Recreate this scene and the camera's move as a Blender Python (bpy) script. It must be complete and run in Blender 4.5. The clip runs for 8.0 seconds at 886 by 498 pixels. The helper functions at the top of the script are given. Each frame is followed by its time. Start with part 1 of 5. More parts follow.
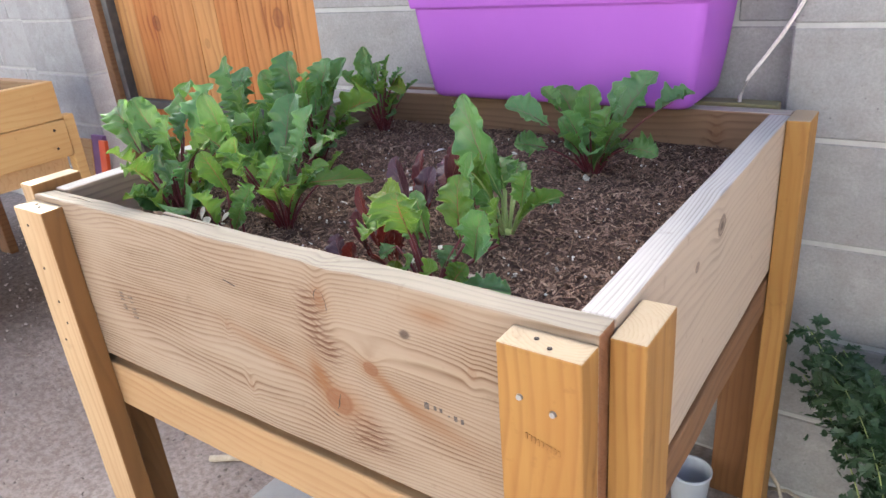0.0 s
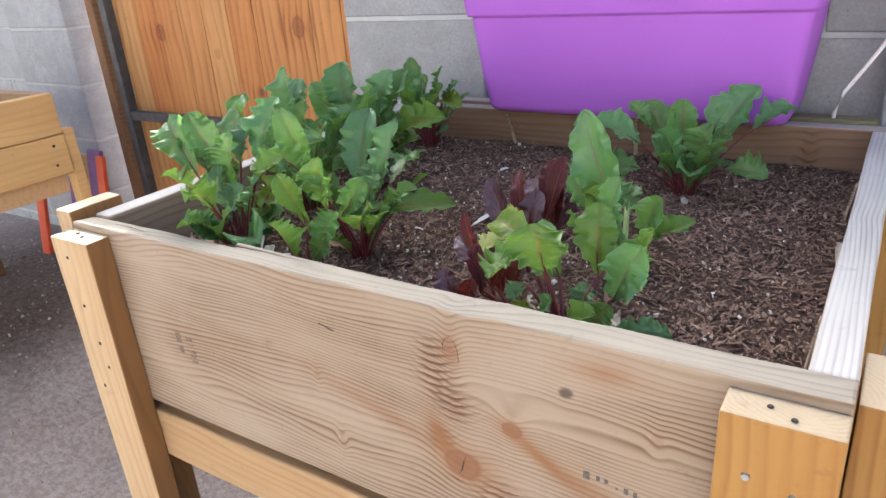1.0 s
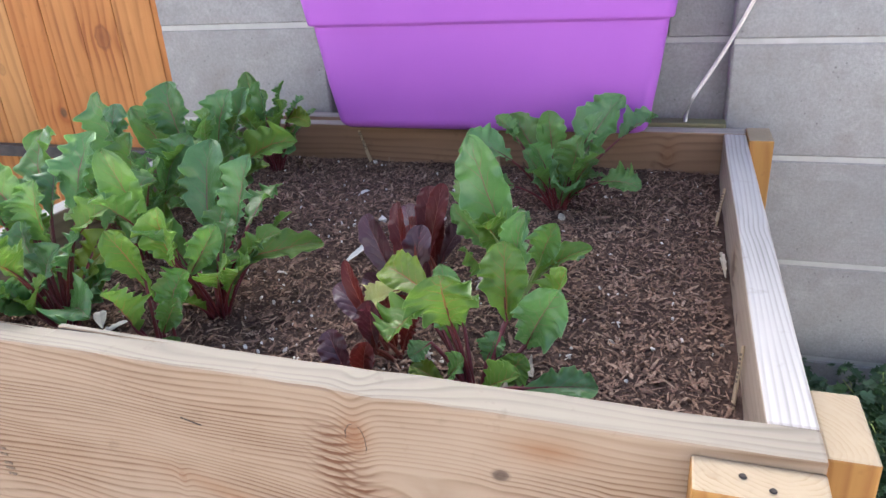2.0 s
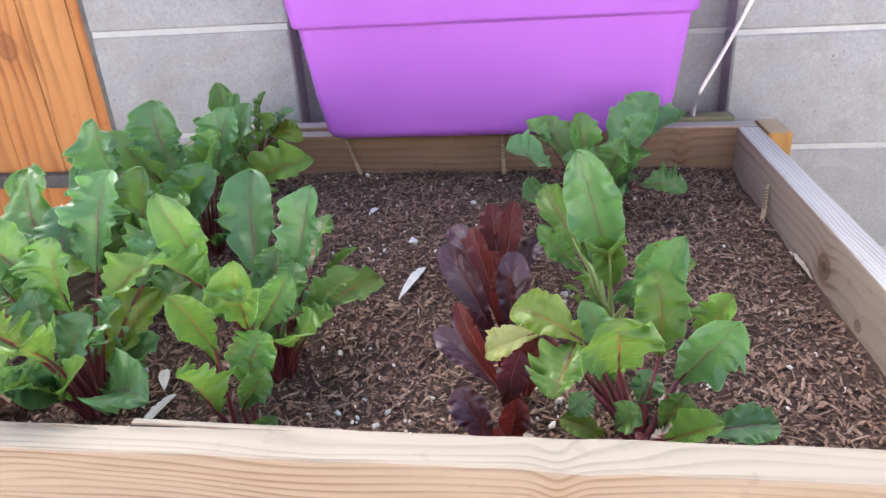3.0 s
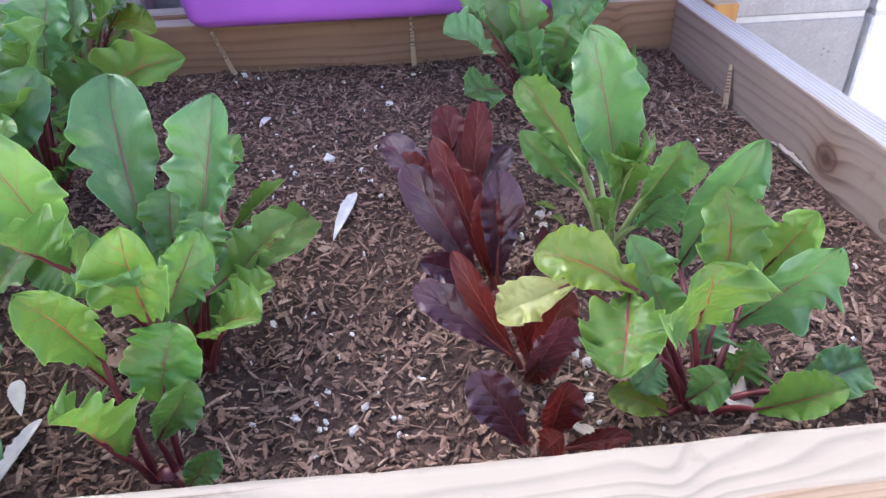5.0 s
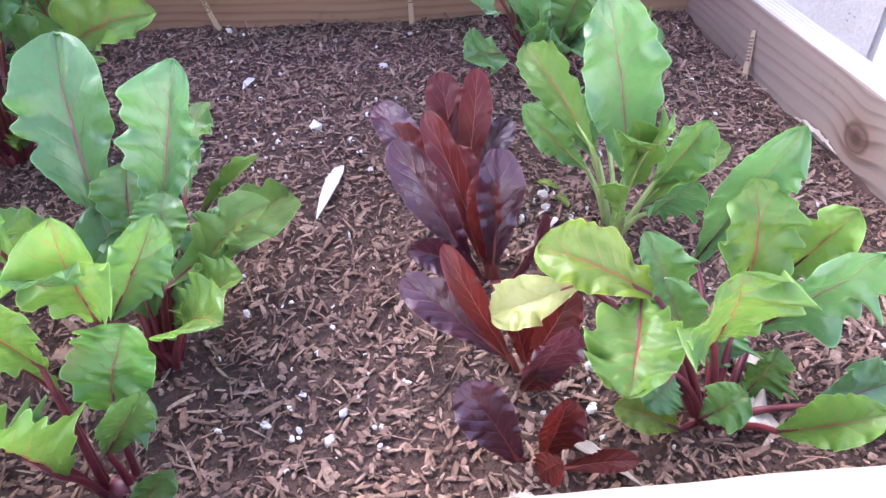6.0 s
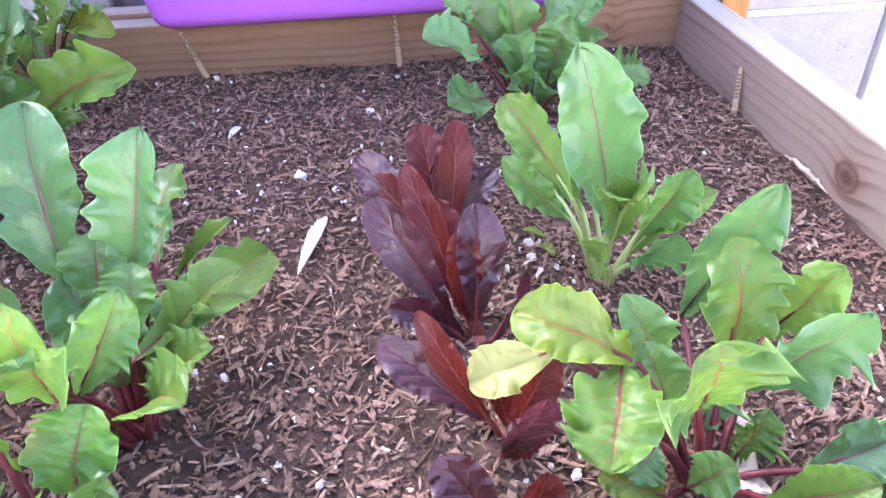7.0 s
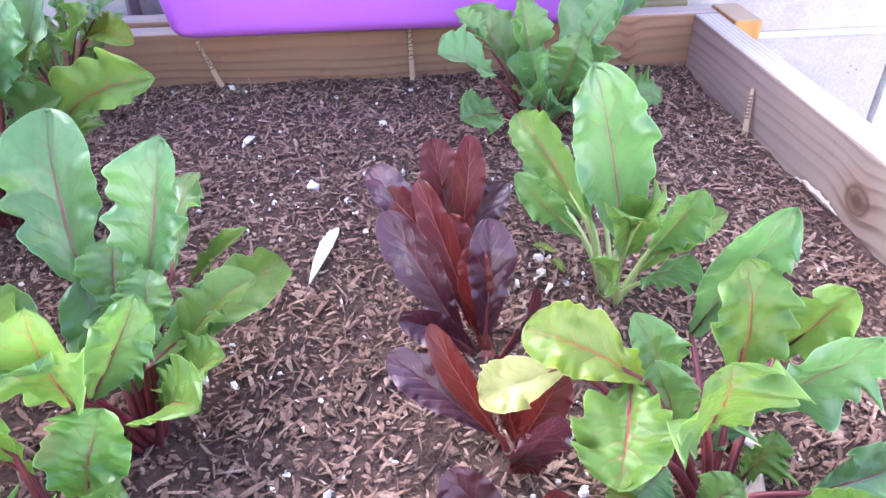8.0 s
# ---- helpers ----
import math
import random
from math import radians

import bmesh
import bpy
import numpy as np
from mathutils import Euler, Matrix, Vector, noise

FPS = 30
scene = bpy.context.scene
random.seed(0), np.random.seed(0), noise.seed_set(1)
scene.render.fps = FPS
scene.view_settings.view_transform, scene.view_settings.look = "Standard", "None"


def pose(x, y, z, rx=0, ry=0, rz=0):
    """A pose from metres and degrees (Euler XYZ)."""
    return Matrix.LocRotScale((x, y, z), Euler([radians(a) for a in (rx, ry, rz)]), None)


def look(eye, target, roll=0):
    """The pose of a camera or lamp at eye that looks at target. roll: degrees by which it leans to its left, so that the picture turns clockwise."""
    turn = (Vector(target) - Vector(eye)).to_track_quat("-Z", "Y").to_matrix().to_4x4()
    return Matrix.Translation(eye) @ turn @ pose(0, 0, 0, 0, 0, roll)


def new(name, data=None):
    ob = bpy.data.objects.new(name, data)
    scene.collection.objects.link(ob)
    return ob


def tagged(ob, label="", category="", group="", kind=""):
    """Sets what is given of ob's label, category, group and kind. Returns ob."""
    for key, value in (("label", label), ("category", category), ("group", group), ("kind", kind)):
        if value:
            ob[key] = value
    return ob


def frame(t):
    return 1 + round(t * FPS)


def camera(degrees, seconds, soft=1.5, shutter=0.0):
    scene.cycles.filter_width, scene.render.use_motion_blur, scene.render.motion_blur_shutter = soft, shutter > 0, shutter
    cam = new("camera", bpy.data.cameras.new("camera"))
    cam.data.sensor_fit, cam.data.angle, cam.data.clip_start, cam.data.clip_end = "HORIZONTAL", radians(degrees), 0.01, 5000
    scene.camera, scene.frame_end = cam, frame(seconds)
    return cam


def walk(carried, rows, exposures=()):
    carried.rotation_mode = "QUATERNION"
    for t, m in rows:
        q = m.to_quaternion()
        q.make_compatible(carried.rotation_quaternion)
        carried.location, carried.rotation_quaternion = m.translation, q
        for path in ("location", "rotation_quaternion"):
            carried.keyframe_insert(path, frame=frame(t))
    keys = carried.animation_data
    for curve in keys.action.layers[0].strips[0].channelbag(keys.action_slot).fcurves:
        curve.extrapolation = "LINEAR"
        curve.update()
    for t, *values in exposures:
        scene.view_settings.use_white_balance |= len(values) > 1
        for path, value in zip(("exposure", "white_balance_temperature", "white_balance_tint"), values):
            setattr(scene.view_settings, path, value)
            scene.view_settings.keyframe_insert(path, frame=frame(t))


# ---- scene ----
cam = camera(64.7, 8.0)
PATH = [
    (0, (0.211, -0.501, 1.243), (-0.884, 0.966, 0.438), -5.1),
    (0.5, (0.126, -0.476, 1.234), (-0.986, 0.972, 0.419), -4.2),
    (1, (-0.009, -0.506, 1.237), (-1.039, 1.021, 0.457), -4.4),
    (1.5, (-0.051, -0.476, 1.233), (-0.777, 1.193, 0.403), -3.0),
    (1.7, (-0.076, -0.455, 1.238), (-0.738, 1.249, 0.425), -3.6),
    (2.8, (-0.285, -0.365, 1.26), (-0.696, 1.401, 0.416), -2.1),
    (3, (-0.362, -0.373, 1.261), (-0.643, 1.414, 0.408), -3.9),
    (3.5, (-0.512, -0.385, 1.253), (-0.603, 1.423, 0.404), -2.0),
    (4, (-0.549, -0.344, 1.238), (-0.6, 1.451, 0.357), 0.3),
    (4.5, (-0.499, -0.254, 1.219), (-0.422, 1.456, 0.185), -1.8),
    (5, (-0.478, -0.194, 1.202), (-0.346, 1.452, 0.074), -1.9),
    (5.2, (-0.477, -0.174, 1.199), (-0.323, 1.449, 0.04), -0.8),
    (6.3, (-0.463, -0.133, 1.187), (-0.363, 1.441, -0.043), -1.6),
    (6.5, (-0.46, -0.128, 1.193), (-0.373, 1.46, -0.02), -2.7),
    (7, (-0.446, -0.118, 1.2), (-0.333, 1.502, 0.033), -2.4),
    (7.5, (-0.447, -0.122, 1.206), (-0.335, 1.521, 0.072), -2.0),
    (8, (-0.451, -0.12, 1.204), (-0.35, 1.52, 0.064), -1.3),
]
walk(cam, [(t, look(eye, target, roll)) for t, eye, target, roll in PATH],
     exposures=[(0.0, 2.4, 5900, 5), (1.0, 2.3, 5750, 4), (1.5, 2.22, 5600, 5), (3.0, 2.7, 5800, 8), (3.5, 2.7, 5750, 8), (4.0, 2.5, 5500, 7), (4.5, 2.7, 5450, 9), (5.0, 2.85, 5350, 13), (6.3, 3.6, 5350, 21), (8.0, 3.7, 5300, 21)])

# ---- world, sun, exposure ----
world = bpy.data.worlds.new("sky")
scene.world = world
world.use_nodes = True
wn = world.node_tree
sky = wn.nodes.new("ShaderNodeTexSky")
sky.sky_type = "NISHITA"
sky.sun_disc = False
SUN_UP, SUN_ROUND = 40.0, 336.0      # height over the horizon; degrees clockwise from +y
sky.sun_elevation, sky.sun_rotation = radians(SUN_UP), radians(SUN_ROUND)
sky.air_density, sky.dust_density, sky.ozone_density = 0.5, 7.0, 0.0
wn.links.new(sky.outputs[0], wn.nodes["Background"].inputs[0])
wn.nodes["Background"].inputs[1].default_value = 0.15

sun = new("sun", bpy.data.lights.new("sun", "SUN"))
sun.data.energy, sun.data.angle, sun.data.color = 4.0, radians(0.6), (1.0, 0.94, 0.86)
sd = Vector((math.sin(radians(SUN_ROUND)) * math.cos(radians(SUN_UP)), math.cos(radians(SUN_ROUND)) * math.cos(radians(SUN_UP)), math.sin(radians(SUN_UP))))
sun.matrix_world = look(sd * 20, (0, 0, 0))


# ---- material kit ----
class Nodes:
    """A small kit for node materials."""

    def __init__(self, name):
        self.mat = bpy.data.materials.new(name)
        self.mat.use_nodes = True
        self.t = self.mat.node_tree
        self.bsdf = self.t.nodes["Principled BSDF"]
        self.out = self.t.nodes["Material Output"]

    def put(self, sock, v):
        if hasattr(v, "links"):
            self.t.links.new(v, sock)
        elif v is not None:
            sock.default_value = (*v, 1.0) if isinstance(v, tuple) and len(v) == 3 and sock.type == "RGBA" else v

    def n(self, kind, **props):
        nd = self.t.nodes.new(kind)
        if "op" in props:
            nd.operation = props["op"]
        return nd

    def m(self, op, a, b=0.0, c=0.0, clamp=False):
        nd = self.n("ShaderNodeMath", op=op)
        nd.use_clamp = clamp
        for s, v in zip(nd.inputs, (a, b, c)):
            self.put(s, v)
        return nd.outputs[0]

    def coord(self, which="Object"):
        return self.t.nodes.new("ShaderNodeTexCoord").outputs[which]

    def sep(self, v):
        nd = self.n("ShaderNodeSeparateXYZ")
        self.put(nd.inputs[0], v)
        return nd.outputs

    def comb(self, x, y, z):
        nd = self.n("ShaderNodeCombineXYZ")
        for s, v in zip(nd.inputs, (x, y, z)):
            self.put(s, v)
        return nd.outputs[0]

    def scaled(self, v, s):
        nd = self.n("ShaderNodeVectorMath", op="MULTIPLY")
        self.put(nd.inputs[0], v)
        nd.inputs[1].default_value = s
        return nd.outputs[0]

    def shifted(self, v, w):
        nd = self.n("ShaderNodeVectorMath", op="ADD")
        self.put(nd.inputs[0], v)
        self.put(nd.inputs[1], w)
        return nd.outputs[0]

    def noise(self, v, scale, detail=3.0, rough=0.55, dist=0.0):
        nd = self.n("ShaderNodeTexNoise")
        self.put(nd.inputs["Vector"], v)
        nd.inputs["Scale"].default_value = scale
        nd.inputs["Detail"].default_value = detail
        nd.inputs["Roughness"].default_value = rough
        nd.inputs["Distortion"].default_value = dist
        return nd.outputs["Fac"]

    def voronoi(self, v, scale, out="Distance"):
        nd = self.n("ShaderNodeTexVoronoi")
        self.put(nd.inputs["Vector"], v)
        nd.inputs["Scale"].default_value = scale
        return nd.outputs[out]

    def ramp(self, f, *stops):
        nd = self.n("ShaderNodeValToRGB")
        self.put(nd.inputs[0], f)
        e = nd.color_ramp.elements
        while len(e) < len(stops):
            e.new(0.5)
        for el, (p, c) in zip(e, stops):
            el.position = p
            el.color = (c, c, c, 1) if isinstance(c, (int, float)) else (*c, 1)
        return nd.outputs[0]

    def mix(self, f, a, b, how="MIX"):
        nd = self.n("ShaderNodeMix")
        nd.data_type, nd.blend_type = "RGBA", how
        self.put(nd.inputs[0], f)
        self.put(nd.inputs[6], a)
        self.put(nd.inputs[7], b)
        return nd.outputs[2]

    def rand(self):
        return self.t.nodes.new("ShaderNodeObjectInfo").outputs["Random"]

    def island(self):
        return self.t.nodes.new("ShaderNodeNewGeometry").outputs["Random Per Island"]

    def normal(self):
        return self.t.nodes.new("ShaderNodeNewGeometry").outputs["Normal"]

    def bump(self, h, strength=0.3, dist=0.002):
        nd = self.n("ShaderNodeBump")
        nd.inputs["Strength"].default_value, nd.inputs["Distance"].default_value = strength, dist
        self.put(nd.inputs["Height"], h)
        self.put(self.bsdf.inputs["Normal"], nd.outputs[0])

    def done(self, color=None, rough=None, metal=None, spec=None):
        for k, v in (("Base Color", color), ("Roughness", rough), ("Metallic", metal), ("Specular IOR Level", spec)):
            if v is not None:
                self.put(self.bsdf.inputs[k], v)
        return self.mat


def wood(name, light, dark, axis="x", freq=70.0, contrast=0.8, knots=(), knot_col=(0.2, 0.07, 0.02), end=None, grey=0.0,
         grey_col=(0.5, 0.49, 0.47), rough=0.62, bump=0.35, wash=None, stain=0.25, across_k=0.7, top=None, top_k=0.55, flames=(), smears=(), xface=None, vary=None):
    """Sawn softwood: grain lines along one axis that part round the knots, given as (along, across, size, strength, ring: 0 black, 1 brown, 2 pale)."""
    k = Nodes(name)
    p = k.coord()
    o = k.sep(p)
    along = {"x": o[0], "y": o[1], "z": o[2]}[axis]
    across = {"x": o[2], "y": o[2], "z": o[0]}[axis]
    if axis == "z":
        knots = [(kc, ka, sz, lf, rg) for ka, kc, sz, lf, rg in knots]
    third = {"x": o[1], "y": o[0], "z": o[1]}[axis]
    r = k.rand()
    slow = k.comb(k.m("ADD", k.m("MULTIPLY", along, 1.6), k.m("MULTIPLY", r, 17.0)), k.m("MULTIPLY", across, 7.0), k.m("MULTIPLY", third, 7.0))
    warp = k.m("MULTIPLY", k.m("SUBTRACT", k.noise(slow, 1.0, 2.0), 0.5), 0.11)
    fine = k.comb(k.m("ADD", k.m("MULTIPLY", along, 9.0), k.m("MULTIPLY", r, 31.0)), k.m("MULTIPLY", across, 130.0), k.m("MULTIPLY", third, 130.0))
    streak = k.noise(fine, 1.0, 4.0, 0.6)
    q = k.m("ADD", k.m("ADD", across, k.m("MULTIPLY", third, across_k)), warp)
    spots, halo, aura, blacks = None, [], [], None
    for (ka, kc, size, lift, ring) in knots:
        da = k.m("DIVIDE", k.m("SUBTRACT", along, ka), size * (1.25 if ring < 2 else 0.95))
        dc = k.m("DIVIDE", k.m("SUBTRACT", across, kc), size * (1.0 if ring < 2 else 1.5))
        d2 = k.m("ADD", k.m("MULTIPLY", da, da), k.m("MULTIPLY", dc, dc))
        wide = k.m("ADD", k.m("MULTIPLY", k.m("MULTIPLY", da, da), 0.30), k.m("MULTIPLY", k.m("MULTIPLY", dc, dc), 0.07))
        q = k.m("ADD", q, k.m("MULTIPLY", k.m("EXPONENT", k.m("MULTIPLY", wide, -1.0)), lift))
        wob = k.m("ADD", d2, k.m("MULTIPLY", k.m("SUBTRACT", k.noise(p, 60.0, 2.0), 0.5), 0.9))
        s = k.ramp(k.m("MULTIPLY", wob, 0.6), (0.0, 0.9), (0.1, 0.7 if ring else 0.95), (0.4, 0.6 if ring else 0.7), (0.55, 0.95 if ring else 0.35), (1.0, 0.0))
        if lift > 0.008:
            aura.append(k.m("EXPONENT", k.m("MULTIPLY", wob, -0.42)))
            ha, hc = k.m("ADD", k.m("MULTIPLY", da, 0.55), 0.30), k.m("ADD", k.m("MULTIPLY", dc, 0.36), 0.45)
            halo.append(k.m("EXPONENT", k.m("MULTIPLY", k.m("ADD", k.m("MULTIPLY", ha, ha), k.m("MULTIPLY", hc, hc)), -1.0)))
        if not ring:
            s = k.m("MULTIPLY", s, 0.9)
            blacks = s if blacks is None else k.m("MAXIMUM", blacks, s)
            continue
        if ring == 2:
            s = k.m("MULTIPLY", s, 0.35)
        spots = s if spots is None else k.m("MAXIMUM", spots, s)
    ph = k.m("FRACT", k.m("MULTIPLY", q, freq))
    line = k.ramp(ph, (0.0, 0.15), (0.45, 0.25), (0.82, 1.0), (0.93, 0.55), (1.0, 0.15))
    amount = k.m("MULTIPLY", k.m("MULTIPLY", line, contrast), k.ramp(k.noise(slow, 2.3, 2.0), (0.3, 0.25), (0.65, 1.15)))
    for hl in halo:
        amount = k.m("ADD", amount, k.m("MULTIPLY", hl, k.m("SUBTRACT", k.m("MULTIPLY", line, 1.5), 0.2)), clamp=True)
    amount = k.m("ADD", amount, k.m("MULTIPLY", k.m("SUBTRACT", streak, 0.5), 0.5), clamp=True)
    col = k.mix(amount, light, dark)
    blot = k.ramp(k.noise(slow, 1.4, 4.0, 0.6), (0.35, 0.0), (0.75, 1.0))
    tone = tuple(c * f for c, f in zip(light, (0.78, 0.6, 0.45)))
    col = k.mix(k.m("MULTIPLY", blot, stain), col, tone)
    if wash:
        col = k.mix(k.ramp(k.noise(p, 5.0, 4.0), (0.45, 0.0), (0.7, 0.5)), col, wash)
    if grey:
        g = k.mix(amount, grey_col, tuple(c * 0.38 for c in grey_col))
        col = k.mix(k.m("MULTIPLY", k.ramp(k.noise(slow, 0.9, 3.0), (0.2, 0.65), (0.7, 1.0)), grey), col, g)
    for hl in aura:
        col = k.mix(k.m("MULTIPLY", hl, 0.6), col, tuple(c * f for c, f in zip(light, (0.72, 0.46, 0.28))))
    for (fa, fc, wa, wc) in flames:
        da, dc = k.m("SUBTRACT", along, fa), k.m("SUBTRACT", across, fc)
        ea, ec = k.m("DIVIDE", da, wa), k.m("DIVIDE", dc, wc)
        mask = k.m("EXPONENT", k.m("MULTIPLY", k.m("ADD", k.m("MULTIPLY", ea, ea), k.m("POWER", k.m("ABSOLUTE", ec), 3.0)), -1.0))
        arc = k.m("ADD", k.m("MULTIPLY", k.m("SUBTRACT", across, k.m("MULTIPLY", k.m("MULTIPLY", ea, ea), 0.004)), 108.0), k.m("MULTIPLY", k.noise(p, 45.0, 2.0), 0.7))
        lick = k.ramp(k.m("FRACT", arc), (0.0, 0.0), (0.42, 0.2), (0.78, 1.0), (0.97, 0.0))
        col = k.mix(k.m("MULTIPLY", k.m("MULTIPLY", lick, mask), 1.6, clamp=True), col, tuple(c * 0.6 for c in knot_col))
    for (fa, fc, turn, ln, wd, amt) in smears:
        ca, sa = math.cos(radians(turn)), math.sin(radians(turn))
        da, dc = k.m("SUBTRACT", along, fa), k.m("SUBTRACT", across, fc)
        ea = k.m("DIVIDE", k.m("ADD", k.m("MULTIPLY", da, ca), k.m("MULTIPLY", dc, sa)), ln)
        ec = k.m("DIVIDE", k.m("SUBTRACT", k.m("MULTIPLY", dc, ca), k.m("MULTIPLY", da, sa)), wd)
        e2 = k.m("ADD", k.m("ADD", k.m("MULTIPLY", ea, ea), k.m("MULTIPLY", ec, ec)), k.m("MULTIPLY", k.m("SUBTRACT", streak, 0.5), 1.3))
        col = k.mix(k.m("MULTIPLY", k.m("EXPONENT", k.m("MULTIPLY", e2, -1.0)), amt, clamp=True), col, tuple(c * f for c, f in zip(light, (0.66, 0.40, 0.21))))
    # Faces towards +x take a colour of their own.
    if xface:
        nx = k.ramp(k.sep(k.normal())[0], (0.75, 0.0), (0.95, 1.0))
        col = k.mix(nx, col, k.mix(k.m("MULTIPLY", amount, 0.7), xface, tuple(c * 0.6 for c in xface)))
    if blacks is not None:
        col = k.mix(blacks, col, (0.045, 0.028, 0.02))
    if spots is not None:
        col = k.mix(k.m("MULTIPLY", spots, 0.85), col, knot_col)
    if end:
        nz = k.sep(k.normal())[2 if axis == "z" else (0 if axis == "x" else 1)]
        face = k.m("GREATER_THAN", k.m("ABSOLUTE", nz), 0.8)
        ex, ey = k.m("ADD", o[0], 0.03), k.m("SUBTRACT", o[1], 0.02)
        rad = k.m("ADD", k.m("SQRT", k.m("ADD", k.m("MULTIPLY", ex, ex), k.m("MULTIPLY", ey, ey))), k.m("MULTIPLY", k.noise(p, 22.0, 3.0), 0.022))
        rings = k.m("MULTIPLY", k.ramp(k.m("FRACT", k.m("MULTIPLY", rad, 210.0)), (0.0, 0.0), (0.6, 0.25), (0.9, 1.0)), k.ramp(k.noise(p, 48.0, 3.0), (0.35, 0.15), (0.7, 1.0)))
        col = k.mix(face, col, k.mix(k.m("MULTIPLY", rings, 0.6), end, tuple(c * f for c, f in zip(end, (0.72, 0.6, 0.45)))))
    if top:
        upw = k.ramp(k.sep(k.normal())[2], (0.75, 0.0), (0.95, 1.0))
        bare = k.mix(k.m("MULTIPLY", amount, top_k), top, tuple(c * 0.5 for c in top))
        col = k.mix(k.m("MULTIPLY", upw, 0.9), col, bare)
    if vary:
        col = k.mix(k.m("MULTIPLY", r, 0.55), col, k.mix(k.m("MULTIPLY", amount, 0.7), vary, tuple(c * 0.5 for c in vary)))
    dirt = k.ramp(k.noise(p, 38.0, 3.0, 0.7), (0.62, 0.0), (0.8, 0.35))
    col = k.mix(dirt, col, tuple(c * 0.55 for c in dark))
    k.bump(k.m("ADD", k.m("MULTIPLY", amount, -1.0), k.m("MULTIPLY", streak, 0.6)), bump, 0.0012)
    return k.done(col, k.m("ADD", rough, k.m("MULTIPLY", streak, 0.15)), spec=0.35)


def leaf_mat(name, base, tip, vein, gloss=0.27, vein_amt=0.8, blush=0.0, blush_col=(0.25, 0.03, 0.03), glow=0.33, netting=0.14, shine=0.5, relief=0.6):
    """A waxy leaf with a coloured midrib, fine side veins and a puckered blade; uv: along, across."""
    k = Nodes(name)
    uv = k.sep(k.coord("UV"))
    u, v = uv[0], k.m("ABSOLUTE", k.m("SUBTRACT", uv[1], 0.5))
    half = k.m("GREATER_THAN", uv[1], 0.5)
    p = k.coord()
    r = k.rand()
    wob = k.m("MULTIPLY", k.m("SUBTRACT", k.noise(p, 55.0, 2.0), 0.5), 0.09)
    fine = k.m("MULTIPLY", k.m("SUBTRACT", k.noise(p, 210.0, 2.0), 0.5), 0.05)
    mid = k.ramp(k.m("ADD", k.m("DIVIDE", v, k.m("SUBTRACT", 1.18, u)), k.m("MULTIPLY", fine, 0.3)), (0.011, 1.0), (0.030, 0.0))
    lead = k.m("SUBTRACT", k.m("ADD", u, k.m("MULTIPLY", half, 0.07)), k.m("MULTIPLY", k.m("POWER", v, 0.85), 0.52))
    ph = k.m("MULTIPLY", k.m("ADD", k.m("ADD", lead, wob), k.m("MULTIPLY", fine, 0.35)), 7.0)
    gap = k.m("ABSOLUTE", k.m("SUBTRACT", k.m("FRACT", ph), 0.5))
    side = k.m("MULTIPLY", k.ramp(gap, (0.012, 1.0), (0.055, 0.0)), k.ramp(v, (0.0, 1.0), (0.30, 0.45), (0.47, 0.0)))
    ph2 = k.m("MULTIPLY", k.m("ADD", k.m("ADD", u, k.m("MULTIPLY", v, 0.9)), k.m("MULTIPLY", wob, 1.6)), 15.0)
    twig = k.m("MULTIPLY", k.ramp(k.m("ABSOLUTE", k.m("SUBTRACT", k.m("FRACT", ph2), 0.5)), (0.02, 1.0), (0.10, 0.0)), k.ramp(v, (0.05, 0.0), (0.16, 0.6), (0.46, 0.1)))
    net = k.ramp(k.voronoi(p, 260.0), (0.0, 0.0), (0.6, 1.0))
    tone = k.ramp(k.noise(p, 26.0, 3.0), (0.3, 0.0), (0.75, 1.0))
    col = k.mix(k.m("MULTIPLY", tone, k.m("ADD", 0.35, k.m("MULTIPLY", r, 0.6))), base, tip)
    if blush:
        col = k.mix(k.m("MULTIPLY", k.ramp(k.noise(p, 17.0, 2.0), (0.45, 0.0), (0.65, 1.0)), blush), col, blush_col)
    col = k.mix(k.m("MULTIPLY", net, netting), col, tuple(c * 1.4 for c in tip))
    pale = tuple(0.6 * c + 0.4 * d for c, d in zip(tip, vein))
    col = k.mix(k.m("MULTIPLY", k.m("MAXIMUM", k.m("MULTIPLY", side, 0.30), k.m("MULTIPLY", twig, 0.10)), vein_amt), col, pale)
    inner = k.m("MULTIPLY", side, k.ramp(v, (0.03, 0.85), (0.17, 0.45), (0.36, 0.0)))
    col = k.mix(k.m("MULTIPLY", k.m("MAXIMUM", k.m("MULTIPLY", mid, k.ramp(u, (0.55, 1.0), (1.0, 0.4))), inner), vein_amt), col, vein)
    # Pale margin, with the glossy rim's highlight put into the colour.
    rim_lit = k.ramp(k.m("ADD", v, k.m("MULTIPLY", fine, 0.15)), (0.478, 0.0), (0.496, 0.8))
    col = k.mix(rim_lit, col, tuple(min(1.0, c * 1.6 + 0.04) for c in tip))
    puff = k.ramp(gap, (0.0, 0.0), (0.10, 0.6), (0.5, 1.0))
    h = k.m("ADD", k.m("MULTIPLY", mid, -0.9), k.m("ADD", k.m("MULTIPLY", puff, 0.22), k.m("ADD", k.m("MULTIPLY", twig, -0.08), k.m("ADD", k.m("MULTIPLY", net, 0.12), k.m("MULTIPLY", k.noise(p, 120.0, 2.0), 0.4)))))
    k.bump(h, relief, 0.0024)
    own = k.m("ADD", 0.84, k.m("MULTIPLY", k.m("FRACT", k.m("MULTIPLY", r, 7.3)), 0.4))
    col = k.mix(1.0, col, k.comb(own, own, own), "MULTIPLY")
